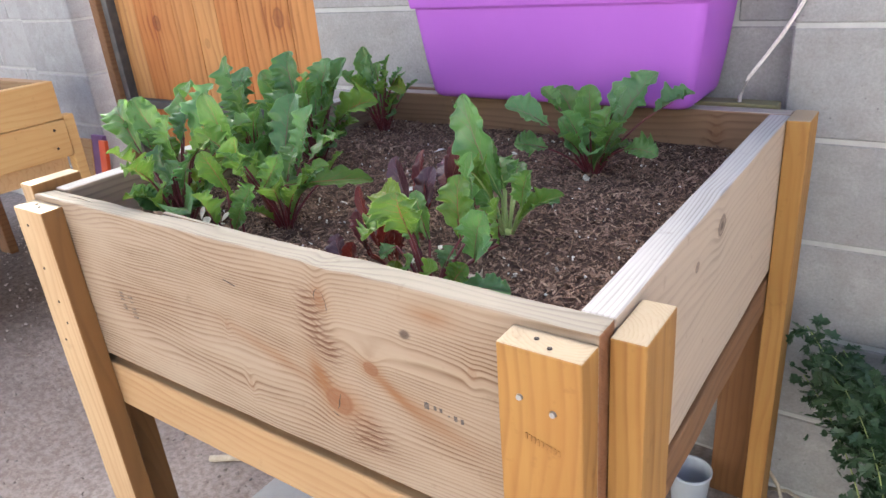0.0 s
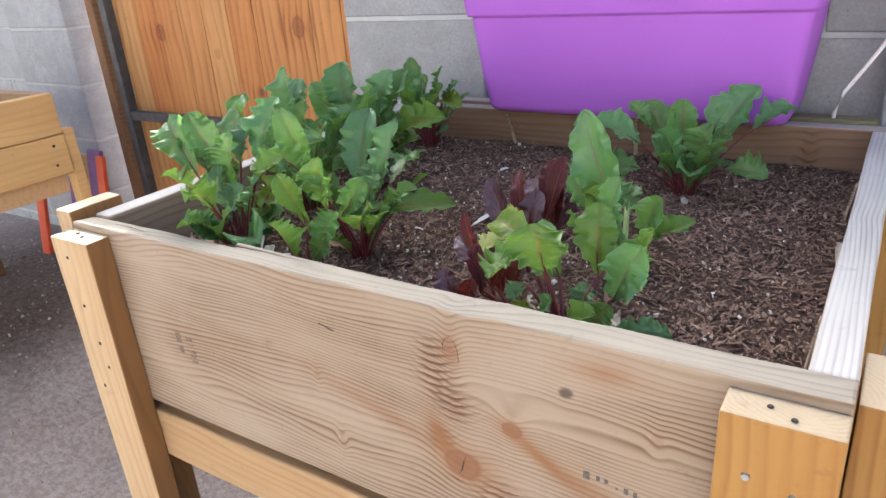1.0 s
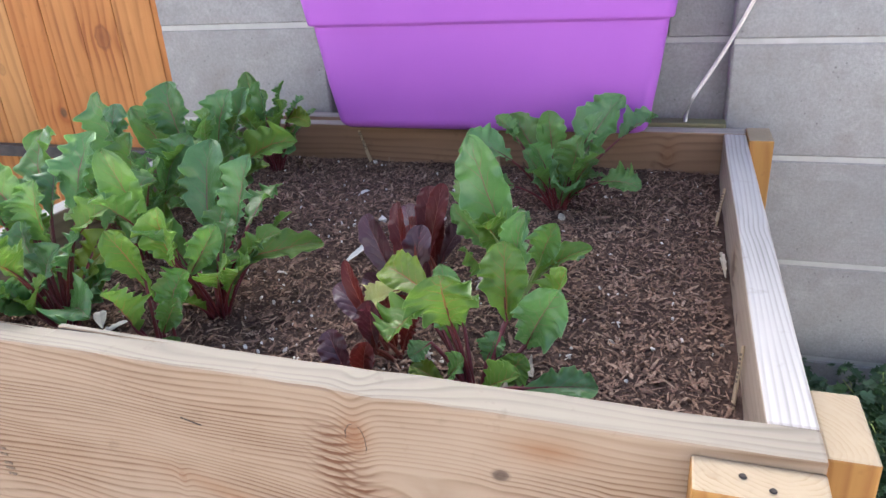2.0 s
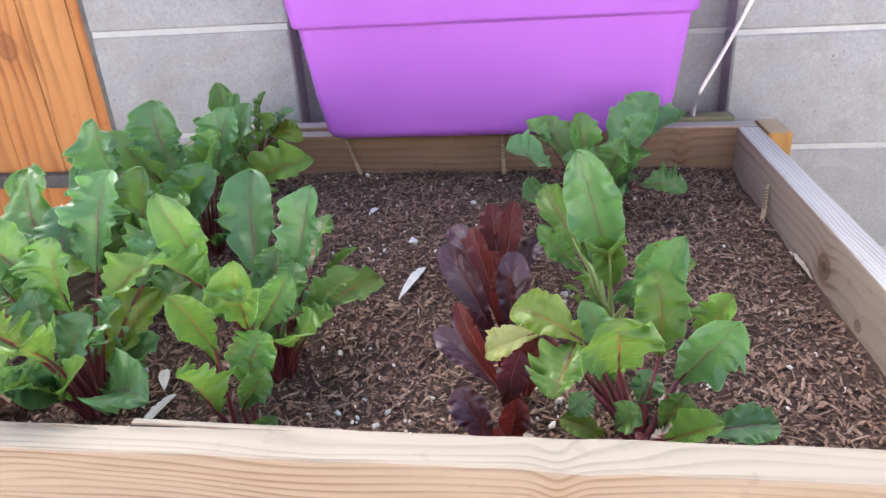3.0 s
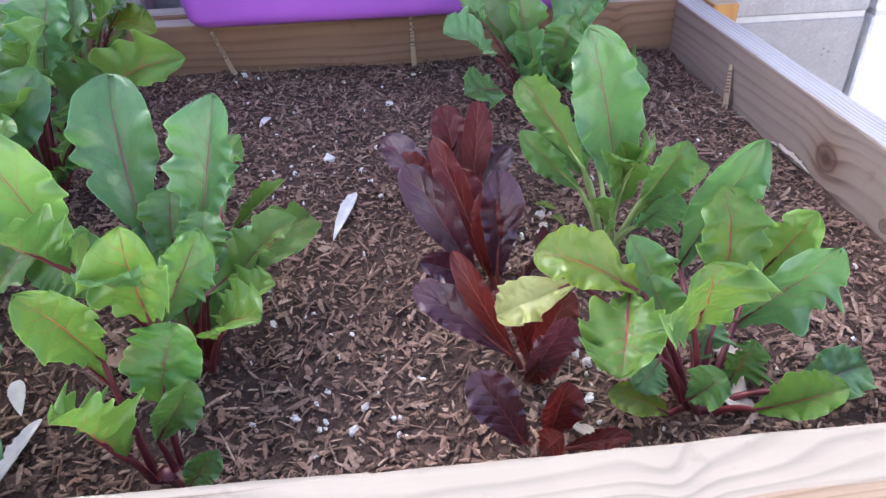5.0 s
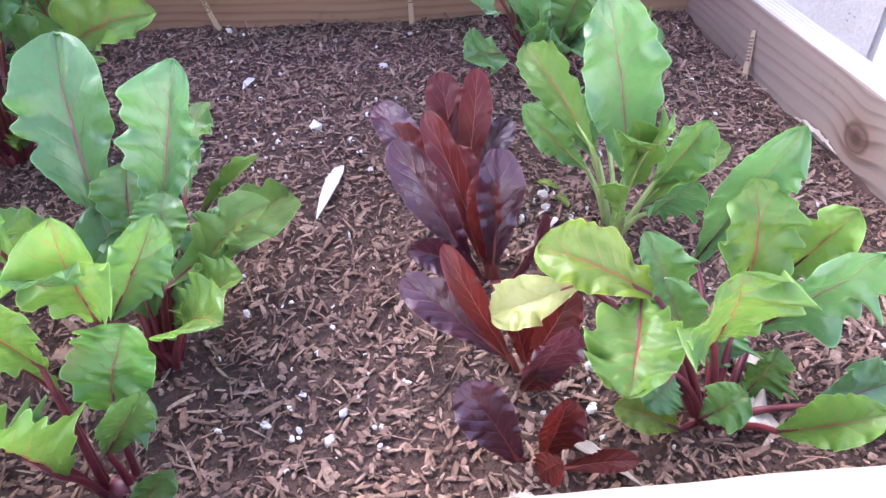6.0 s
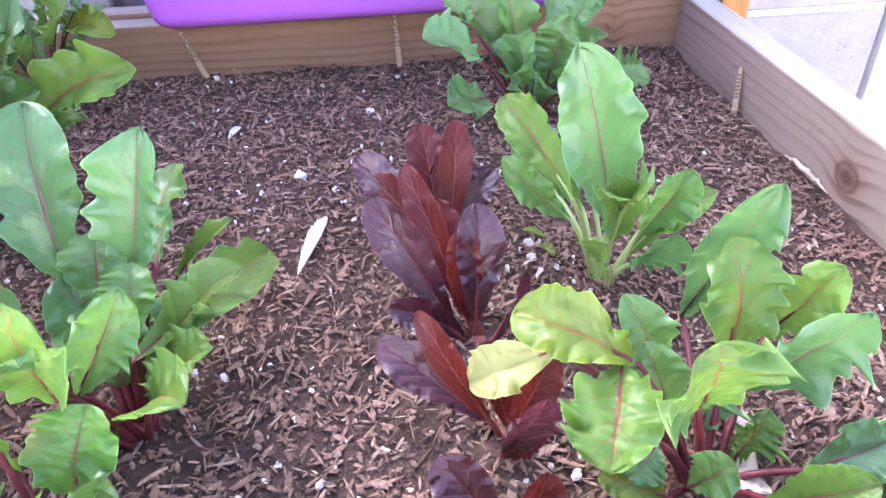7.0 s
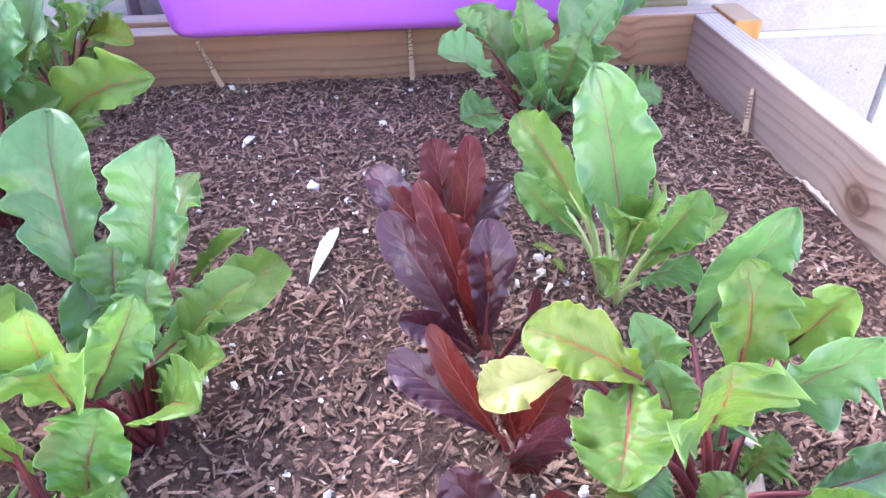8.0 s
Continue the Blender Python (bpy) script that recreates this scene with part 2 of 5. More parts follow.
    k.done(col, k.m("ADD", gloss, k.m("MULTIPLY", tone, 0.12)), spec=shine)
    tr = k.n("ShaderNodeBsdfTranslucent")
    k.put(tr.inputs[0], k.mix(0.5, col, tuple(min(1.0, c * 2.6) for c in tip)))
    mx = k.n("ShaderNodeMixShader")
    mx.inputs[0].default_value = glow
    k.t.links.new(k.bsdf.outputs[0], mx.inputs[1])
    k.t.links.new(tr.outputs[0], mx.inputs[2])
    k.t.links.new(mx.outputs[0], k.out.inputs[0])
    return k.mat


def plain(name, a, b, scale=20.0, rough=0.6, metal=0.0, bump=0.2, spec=0.4, dist=0.001):
    k = Nodes(name)
    p = k.coord()
    f = k.noise(p, scale, 4.0, 0.6)
    g = k.noise(p, scale * 9, 3.0, 0.7)
    col = k.mix(k.ramp(f, (0.3, 0.0), (0.7, 1.0)), a, b)
    k.bump(k.m("ADD", f, k.m("MULTIPLY", g, 0.6)), bump, dist)
    return k.done(col, k.m("ADD", rough - 0.06, k.m("MULTIPLY", g, 0.12)), metal, spec)


def bits(name, *cols, rough=0.8):
    """Loose bits, each island with a shade of its own."""
    k = Nodes(name)
    n = len(cols)
    col = k.ramp(k.island(), *[((i + 0.5) / n, c) for i, c in enumerate(cols)])
    g = k.noise(k.coord(), 260.0, 3.0, 0.75)
    col = k.mix(k.ramp(g, (0.35, 0.6), (0.62, 0.0)), col, tuple(x * 0.5 for x in cols[0]))
    k.bump(g, 0.4, 0.001)
    return k.done(col, rough, spec=0.25)


KNOTS = ((-0.352, 0.868, 0.0085, 0.012, 2), (-0.226, 0.854, 0.006, 0.002, 0), (-0.346, 0.724, 0.016, 0.016, 1), (-0.284, 0.791, 0.008, 0.010, 1),
         (-0.140, 0.830, 0.0050, 0.003, 2), (-0.546, 0.781, 0.004, 0.004, 2), (-0.520, 0.690, 0.005, 0.006, 2))
FIR = wood("fir_board", (0.300, 0.230, 0.164), (0.132, 0.075, 0.038), "x", 160, 1.1, KNOTS, (0.17, 0.070, 0.028), end=(0.21, 0.095, 0.042), wash=(0.322, 0.252, 0.186), stain=0.22, top=(0.270, 0.236, 0.184),
           flames=((-0.374, 0.838, 0.020, 0.040), (-0.352, 0.800, 0.020, 0.022), (-0.372, 0.750, 0.016, 0.016), (-0.300, 0.690, 0.030, 0.030)), smears=((-0.372, 0.752, 115, 0.028, 0.014, 1.0), (-0.252, 0.768, -32, 0.050, 0.009, 0.9), (-0.46, 0.762, -16, 0.10, 0.010, 0.45), (-0.335, 0.722, 0, 0.034, 0.026, 0.5), (-0.20, 0.748, -20, 0.05, 0.012, 0.6), (-0.19, 0.885, 0, 0.03, 0.012, 0.6)))
FIR_PLAIN = wood("fir_rail", (0.36, 0.235, 0.12), (0.235, 0.12, 0.048), "x", 55, 0.5, ((-0.3, 0.56, 0.012, 0.01, 1),), end=(0.55, 0.36, 0.18))
POST = wood("stained_post", (0.335, 0.180, 0.047), (0.180, 0.075, 0.017), "z", 60, 0.55, end=(0.35, 0.275, 0.18), stain=0.5)
# Leg wood for the back legs, darkened to hold the shade behind the planter.
POST_SHADED = wood("shaded_post", (0.19, 0.088, 0.032), (0.10, 0.043, 0.016), "z", 55, 0.6)
POST_PALE = wood("pale_post", (0.44, 0.315, 0.18), (0.28, 0.165, 0.075), "z", 75, 0.6, end=(0.42, 0.345, 0.235), stain=0.5, xface=(0.205, 0.098, 0.030))
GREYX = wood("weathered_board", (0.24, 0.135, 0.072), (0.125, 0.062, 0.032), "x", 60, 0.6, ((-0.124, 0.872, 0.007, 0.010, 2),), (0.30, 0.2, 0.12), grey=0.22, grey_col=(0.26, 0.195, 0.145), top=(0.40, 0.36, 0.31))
GREYY, GREYL = [wood("weathered_side_board", (0.33, 0.235, 0.155), (0.18, 0.115, 0.075), "y", 62, 0.6, ((0.406, 0.866, 0.013, 0.014, 1), (0.406, 0.866, 0.006, 0.0, 0), (0.3, 0.85, 0.006, 0.006, 1)), (0.085, 0.05, 0.032), grey=0.5, grey_col=(0.33, 0.285, 0.24), across_k=2.8, top=(0.46, 0.44, 0.41), top_k=1.3, xface=fr) for fr in ((0.44, 0.34, 0.245), None)]
MOSSY = wood("mossy_rail", (0.16, 0.14, 0.065), (0.08, 0.066, 0.03), "x", 60, 0.6, top=(0.15, 0.14, 0.075))
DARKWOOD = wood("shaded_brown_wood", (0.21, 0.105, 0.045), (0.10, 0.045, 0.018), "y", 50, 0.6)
CEDAR = wood("cedar_picket", (0.46, 0.195, 0.054), (0.20, 0.060, 0.014), "z", 30, 0.85, ((-2.2, 1.05, 0.02, 0.01, 1), (-1.93, 0.98, 0.012, 0.008, 1), (-1.55, 1.06, 0.022, 0.01, 1), (-1.75, 0.86, 0.012, 0.01, 0)), (0.13, 0.035, 0.01), stain=0.8, bump=0.3, vary=(0.50, 0.29, 0.11))
FARWOOD = wood("yellow_pine", (0.62, 0.40, 0.16), (0.48, 0.25, 0.08), "y", 40, 0.45, stain=0.4)
STICK = wood("marker_wood", (0.40, 0.30, 0.19), (0.26, 0.18, 0.10), "z", 300, 0.4)


def block_mat(name, a, b):
    k = Nodes(name)
    p = k.coord("Object")
    r = k.rand()
    q = k.shifted(p, k.comb(k.m("MULTIPLY", r, 9.0), k.m("MULTIPLY", r, 5.0), r))
    big = k.noise(q, 5.0, 4.0, 0.6)
    grit = k.noise(q, 170.0, 3.0, 0.7)
    pits = k.ramp(k.voronoi(q, 75.0), (0.05, 1.0), (0.2, 0.0))
    holes = k.m("MULTIPLY", pits, k.ramp(k.noise(q, 30.0), (0.52, 0.0), (0.62, 1.0)))
    col = k.mix(k.ramp(big, (0.3, 0.0), (0.7, 1.0)), a, b)
    col = k.mix(k.ramp(k.noise(q, 17.0, 5.0, 0.7), (0.45, 0.0), (0.68, 0.45)), col, tuple(c * f for c, f in zip(a, (0.72, 0.66, 0.60))))
    col = k.mix(k.ramp(k.noise(q, 11.0, 3.0, 0.6, 1.0), (0.55, 0.0), (0.75, 0.4)), col, tuple(c * 1.35 for c in b))
    col = k.mix(k.m("MULTIPLY", r, 0.25), col, tuple(c * 0.8 for c in a))
    col = k.mix(k.ramp(grit, (0.35, 0.35), (0.65, 0.0)), col, tuple(c * 0.55 for c in a))
    col = k.mix(k.m("MULTIPLY", holes, 0.6), col, tuple(c * 0.4 for c in a))
    k.bump(k.m("SUBTRACT", k.m("ADD", grit, k.m("MULTIPLY", big, 0.6)), holes), 0.55, 0.003)
    return k.done(col, 0.9, spec=0.2)


BOUNCE_GREY = plain("bounce_grey", (0.36, 0.365, 0.365), (0.41, 0.415, 0.41), 9, 0.9, bump=0.6, spec=0.2, dist=0.004)
BLOCK = block_mat("concrete_block", (0.315, 0.305, 0.297), (0.37, 0.36, 0.35))
BLOCK_COOL = block_mat("shaded_block", (0.36, 0.355, 0.35), (0.43, 0.425, 0.42))
BLOCK_WHITE = block_mat("white_block", (0.78, 0.78, 0.77), (0.84, 0.84, 0.83))
MORTAR = plain("mortar", (0.39, 0.38, 0.36), (0.47, 0.46, 0.44), 30, 0.92, bump=0.5, spec=0.2)
METAL = plain("dark_steel", (0.06, 0.06, 0.065), (0.11, 0.105, 0.10), 25, 0.5, 0.4, 0.15)
SCREW = plain("zinc_screw", (0.30, 0.33, 0.36), (0.46, 0.48, 0.51), 300, 0.35, 1.0, 0.2)
ROPE = plain("cotton_cord", (0.66, 0.60, 0.52), (0.78, 0.73, 0.66), 300, 0.85, bump=0.6)
INK = plain("black_ink", (0.03, 0.028, 0.025), (0.06, 0.055, 0.05), 200, 0.7)
INK_FADED = plain("faded_ink", (0.09, 0.068, 0.055), (0.22, 0.155, 0.105), 400, 0.8)
INK_GREY = plain("grey_ink", (0.045, 0.042, 0.042), (0.14, 0.11, 0.09), 500, 0.8)
INK_WORN = plain("worn_ink", (0.235, 0.11, 0.028), (0.31, 0.15, 0.038), 400, 0.8)
NAIL = plain("nail_hole", (0.02, 0.015, 0.012), (0.05, 0.035, 0.03), 200, 0.8)
RED_PAINT = plain("red_paint", (0.62, 0.07, 0.02), (0.7, 0.12, 0.04), 12, 0.5)
VIOLET_PAINT = plain("violet_paint", (0.13, 0.06, 0.17), (0.2, 0.1, 0.24), 12, 0.6)
FABRIC = plain("landscape_fabric", (0.02, 0.02, 0.02), (0.05, 0.045, 0.045), 60, 0.9)
PALE_LEAF = plain("pale_dry_leaf", (0.42, 0.42, 0.38), (0.58, 0.56, 0.50), 60, 0.6)
DRY_LEAF = plain("brown_dry_leaf", (0.20, 0.11, 0.07), (0.38, 0.25, 0.17), 60, 0.7)
STRAW = plain("pale_straw", (0.36, 0.30, 0.22), (0.52, 0.45, 0.35), 60, 0.7)
SOIL = plain("potting_soil", (0.060, 0.037, 0.028), (0.112, 0.070, 0.053), 45, 0.95, bump=0.9, spec=0.15, dist=0.006)
CHIPS = bits("bark_mulch", (0.150, 0.090, 0.062), (0.275, 0.168, 0.114), (0.190, 0.116, 0.078), (0.330, 0.212, 0.146), (0.165, 0.100, 0.068), (0.300, 0.184, 0.124), (0.215, 0.130, 0.088), (0.430, 0.305, 0.222), (0.240, 0.146, 0.100), (0.360, 0.236, 0.166))
CRUMB = bits("bark_crumbs", (0.072, 0.044, 0.033), (0.140, 0.086, 0.063), (0.094, 0.057, 0.042), (0.215, 0.135, 0.098), (0.110, 0.068, 0.050))
PERLITE = bits("perlite", (0.66, 0.62, 0.55), (0.74, 0.71, 0.64), (0.56, 0.50, 0.43))
STONES = bits("grit", (0.30, 0.25, 0.22), (0.40, 0.35, 0.31), (0.24, 0.19, 0.16))
SLAB = plain("grey_paver", (0.38, 0.38, 0.37), (0.46, 0.46, 0.45), 14, 0.85, bump=0.4)
BUCKET = plain("grey_plastic", (0.42, 0.45, 0.48), (0.5, 0.53, 0.56), 8, 0.45)

kg = Nodes("sandy_ground")
gp = kg.coord()
gbig, gsm = kg.noise(gp, 1.7, 4.0, 0.6), kg.noise(gp, 55.0, 4.0, 0.7)
gc = kg.mix(kg.ramp(gbig, (0.3, 0.0), (0.7, 1.0)), (0.30, 0.245, 0.215), (0.42, 0.36, 0.325))
gc = kg.mix(kg.ramp(gsm, (0.4, 0.5), (0.6, 0.0)), gc, (0.15, 0.115, 0.095))
kg.bump(kg.m("ADD", gsm, kg.m("MULTIPLY", kg.noise(gp, 9.0, 3.0), 2.0)), 0.7, 0.008)
# Shade under the far planter, painted into the ground's colour as a dark patch.
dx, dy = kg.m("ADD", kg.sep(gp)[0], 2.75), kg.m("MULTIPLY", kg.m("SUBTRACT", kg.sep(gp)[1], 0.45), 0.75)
shade_dist = kg.m("ADD", kg.m("SQRT", kg.m("ADD", kg.m("MULTIPLY", dx, dx), kg.m("MULTIPLY", dy, dy))), kg.m("MULTIPLY", kg.m("SUBTRACT", gbig, 0.5), 0.5))
gc = kg.mix(kg.ramp(shade_dist, (0.35, 0.85), (0.75, 0.0)), gc, kg.mix(kg.ramp(gsm, (0.4, 0.0), (0.65, 1.0)), (0.055, 0.038, 0.028), (0.11, 0.082, 0.062)))
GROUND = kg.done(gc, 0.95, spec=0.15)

kp = Nodes("purple_plastic")
pp = kp.coord()
pf = kp.noise(pp, 4.0, 3.0)
kp.bump(kp.m("ADD", kp.m("MULTIPLY", kp.noise(pp, 420.0, 2.0), 0.3), pf), 0.06, 0.002)
PURPLE = kp.done(kp.mix(kp.ramp(pf, (0.3, 0.0), (0.7, 1.0)), (0.348, 0.101, 0.475), (0.372, 0.112, 0.50)), 0.58, spec=0.3)

BEET = leaf_mat("beet_leaf", (0.062, 0.142, 0.030), (0.118, 0.224, 0.043), (0.24, 0.028, 0.055), gloss=0.30, vein_amt=0.95, glow=0.30, shine=0.6)
BEET_COOL = leaf_mat("beet_leaf_dark", (0.058, 0.142, 0.040), (0.104, 0.215, 0.060), (0.22, 0.04, 0.08), gloss=0.30, vein_amt=0.9, glow=0.28, shine=0.65)
BEET_LIME = leaf_mat("beet_leaf_light", (0.070, 0.146, 0.021), (0.128, 0.216, 0.033), (0.32, 0.040, 0.05), gloss=0.34, vein_amt=0.95, glow=0.30, shine=0.4)
BEET_YELLOW = leaf_mat("beet_leaf_yellowing", (0.092, 0.160, 0.014), (0.154, 0.212, 0.021), (0.45, 0.08, 0.06), vein_amt=0.75, glow=0.36)
BEET_PALE = leaf_mat("beet_leaf_fading", (0.36, 0.39, 0.11), (0.44, 0.45, 0.17), (0.5, 0.45, 0.15), vein_amt=0.3)
BEET_SPOT = leaf_mat("beet_leaf_blushed", (0.07, 0.18, 0.03), (0.13, 0.27, 0.035), (0.30, 0.04, 0.07), vein_amt=0.8, blush=0.6)
LETTUCE = leaf_mat("red_lettuce_leaf", (0.064, 0.009, 0.007), (0.125, 0.016, 0.012), (0.32, 0.12, 0.085), gloss=0.33, vein_amt=0.9, glow=0.28, netting=0.03, shine=0.34, relief=0.6)
LETTUCE_DUSK = leaf_mat("violet_lettuce_leaf", (0.036, 0.008, 0.015), (0.070, 0.012, 0.019), (0.24, 0.08, 0.08), gloss=0.30, vein_amt=0.85, glow=0.2, netting=0.03, shine=0.75, relief=0.7)
WEED = leaf_mat("weed_leaf", (0.040, 0.085, 0.040), (0.070, 0.125, 0.055), (0.05, 0.09, 0.05), vein_amt=0.4)
BEETSTEM = plain("beet_stem", (0.085, 0.014, 0.020), (0.165, 0.032, 0.036), 60, 0.4)
LETTSTEM = plain("lettuce_stem", (0.16, 0.035, 0.03), (0.26, 0.075, 0.05), 60, 0.45)
GREENSTEM = plain("green_stem", (0.25, 0.34, 0.10), (0.36, 0.42, 0.16), 60, 0.45)


# ---- mesh kit ----
def obj(name, bm, mat, smooth=False):
    me = bpy.data.meshes.new(name)
    if smooth:
        for f in bm.faces:
            f.smooth = True
    bm.to_mesh(me)
    bm.free()
    me.materials.append(mat)
    return new(name, me)


def thing(name, at, label, category, group="", kind=""):
    e = new(name)
    e.empty_display_size = 0.05
    e.location = at
    return tagged(e, label, category, group, kind)


def under(ob, parent):
    """Parents ob, whose mesh is given in the world's metres, without moving it."""
    ob.parent = parent
    up, m = parent, Matrix.Identity(4)
    while up:
        m = up.matrix_basis @ m if up.parent is None else up.matrix_parent_inverse @ up.matrix_basis @ m
        up = up.parent
    ob.matrix_parent_inverse = m.inverted()
    return ob


def part(name, bm, mat, parent, label="", smooth=False):
    ob = under(obj(name, bm, mat, smooth), parent)
    return tagged(ob, label) if label else ob


def box(x0, x1, y0, y1, z0, z1, bevel=0.003, segments=2):
    bm = bmesh.new()
    bmesh.ops.create_cube(bm, size=1)
    bmesh.ops.scale(bm, vec=(x1 - x0, y1 - y0, z1 - z0), verts=bm.verts)
    bmesh.ops.translate(bm, vec=((x0 + x1) / 2, (y0 + y1) / 2, (z0 + z1) / 2), verts=bm.verts)
    if bevel:
        bmesh.ops.bevel(bm, geom=bm.edges[:], offset=bevel, segments=segments, affect="EDGES", profile=0.5)
    return bm


def plank(axis, a0, a1, b0, b1, c0, c1, bevel=0.0035, cuts=24, wear=0.0012, seed=1):
    """A board along x, y or z whose faces are not quite flat; b and c are the other two axes in order."""
    bm = box(a0, a1, b0, b1, c0, c1, 0)
    lng = [e for e in bm.edges if abs((e.verts[0].co - e.verts[1].co).x) > 0.5 * (a1 - a0)]
    bmesh.ops.subdivide_edges(bm, edges=lng, cuts=cuts, use_grid_fill=True)
    edges = [e for e in bm.edges if len(e.link_faces) == 2 and e.calc_face_angle(0) > 1.0]
    bmesh.ops.bevel(bm, geom=edges, offset=bevel, segments=2, affect="EDGES", profile=0.5)
    for v in bm.verts:
        q = v.co * 9 + Vector((seed * 3.1, seed * 1.7, seed))
        v.co += Vector((0, noise.noise(q), noise.noise(q + Vector((5, 5, 5))))) * wear
    if axis == "y":
        bmesh.ops.transform(bm, matrix=Matrix(((0, 1, 0, 0), (1, 0, 0, 0), (0, 0, 1, 0), (0, 0, 0, 1))), verts=bm.verts)
        bmesh.ops.reverse_faces(bm, faces=bm.faces)
    if axis == "z":
        bmesh.ops.transform(bm, matrix=Matrix(((0, 1, 0, 0), (0, 0, 1, 0), (1, 0, 0, 0), (0, 0, 0, 1))), verts=bm.verts)
    return bm


def tube(points, radii, sides=7, cap=True):
    bm = bmesh.new()
    rings = []
    pts = [Vector(p) for p in points]
    for i, p in enumerate(pts):
        t = (pts[min(i + 1, len(pts) - 1)] - pts[max(i - 1, 0)]).normalized()
        s = t.cross(Vector((0.31, 0.2, 1.0))).normalized() if abs(t.z) < 0.97 else t.cross(Vector((1, 0.1, 0))).normalized()
        w = t.cross(s)
        r = radii[i] if hasattr(radii, "__len__") else radii
        rings.append([bm.verts.new(p + (s * math.cos(a) + w * math.sin(a)) * r) for a in [2 * math.pi * j / sides for j in range(sides)]])
    for a, b in zip(rings, rings[1:]):
        for j in range(sides):
            bm.faces.new((a[j], a[(j + 1) % sides], b[(j + 1) % sides], b[j]))
    if cap:
        bm.faces.new(list(reversed(rings[0])))
        bm.faces.new(rings[-1])
    bmesh.ops.recalc_face_normals(bm, faces=bm.faces)
    return bm


def disc_cap(at, normal, r, h):
    """A low domed round head on a face."""
    bm = bmesh.new()
    bmesh.ops.create_cone(bm, cap_ends=True, segments=14, radius1=r, radius2=r * 0.8, depth=h)
    bmesh.ops.transform(bm, matrix=Matrix.Translation(at) @ Vector(normal).to_track_quat("Z", "Y").to_matrix().to_4x4(), verts=bm.verts)
    return bm


# ---- ground ----
TOP, SOILZ = 0.914, 0.836            # the planter's rim and its soil
XL, XR, YB, TH = -1.0, 0.0, 0.871, 0.036


def ground_z(x, y):
    """The yard, nearly level, rising a little towards the far bed."""
    t = min(max((-1.5 - x) / 1.1, 0.0), 1.0)
    return 0.02 * noise.noise(Vector((x, y, 0)) * 2.3) + 0.2 * t * t * (3 - 2 * t)


def make_ground():
    bm = bmesh.new()
    xs = [-400, -60, -12] + [-5 + 0.12 * i for i in range(60)] + [2.6, 12, 60, 400]
    ys = [-400, -60, -10] + [-2.6 + 0.12 * i for i in range(36)] + [2.2, 10, 60, 400]
    rows = [[bm.verts.new((x, y, ground_z(x, y) if abs(x) < 6 and abs(y) < 4 else (0.2 if x < -3 else 0.0))) for x in xs] for y in ys]
    for a, b in zip(rows, rows[1:]):
        for i in range(len(xs) - 1):
            bm.faces.new((a[i], a[i + 1], b[i + 1], b[i]))
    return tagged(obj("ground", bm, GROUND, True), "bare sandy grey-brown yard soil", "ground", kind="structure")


make_ground()


# ---- block walls ----
def wall(name, x0, x1, yf, depth, joint, mat, label, step=0.3965, start=0.0, top=1.95, bd=0.03):
    """A wall of concrete blocks; joint: the height of one bed joint."""
    h = 0.2085
    z0 = joint - h * math.ceil(joint / h)
    w = tagged(obj(name, box(x0 + 0.007, x1 - 0.007, yf + 0.003, yf + depth - 0.004, -0.05, top - 0.004, 0), MORTAR), label, "wall", kind="structure")
    meshes = {}
    row, z = 0, z0
    while z < top - 0.02:
        lo, hi = max(z, -0.05) + 0.004, min(z + h, top) - 0.004
        x = x0 - ((start + 0.5 * row) % 1.0) * step if (x1 - x0) > step * 1.3 else x0
        while x < x1 - 0.01:
            a, b = max(x, x0) + 0.004, min(x + step if (x1 - x0) > step * 1.3 else x1, x1) - 0.004
            if b - a > 0.03:
                key = (round(b - a, 3), round(hi - lo, 3))
                if key not in meshes:
                    bm = box(-(b - a) / 2, (b - a) / 2, 0, bd, -(hi - lo) / 2, (hi - lo) / 2, 0.004, 1)
                    me = bpy.data.meshes.new("block")
                    bm.to_mesh(me)
                    bm.free()
                    me.materials.append(mat)
                    meshes[key] = me
                ob = new("block", meshes[key])
                ob.location = ((a + b) / 2, yf + random.uniform(-0.001, 0.001), (lo + hi) / 2)
                ob.parent = w
            x += step
        z += h
        row += 1
    return w


# ---- gate ----
def make_gate():
    g = thing("gate", (-1.9, 1.08, 0.03), "orange-stained cedar picket gate in a dark steel frame", "gate")
    y = 1.085
    part("gate_frame", box(-1.329, -1.304, y - 0.02, y + 0.02, 0.04, 1.9, 0.003), METAL, g, "dark steel upright")
    part("gate_frame", box(-2.475, -2.44, y - 0.02, y + 0.02, 0.04, 1.9, 0.003), METAL, g, "dark steel upright")
    part("gate_bar", box(-2.44, -1.330, y - 0.018, y + 0.012, 0.735, 0.768, 0.003), METAL, g, "dark steel cross bar")
    part("gate_bar", box(-2.44, -1.330, y - 0.018, y + 0.012, 1.70, 1.735, 0.003), METAL, g, "dark steel cross bar")
    part("gate_bar", box(-2.44, -1.330, y - 0.018, y + 0.012, 0.08, 0.115, 0.003), METAL, g, "dark steel cross bar")
    x = -2.44
    while x < -1.35:
        w = 0.118
        part("picket", plank("z", 0.06, 1.92, x, min(x + w, -1.331) - 0.0018, y + 0.013 + random.uniform(0, 0.003), y + 0.03, 0.0016, 16, 0.0012, x), CEDAR, g)
        x += w
    return g


make_gate()
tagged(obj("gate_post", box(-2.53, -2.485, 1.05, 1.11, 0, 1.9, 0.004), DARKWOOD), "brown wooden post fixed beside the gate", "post")


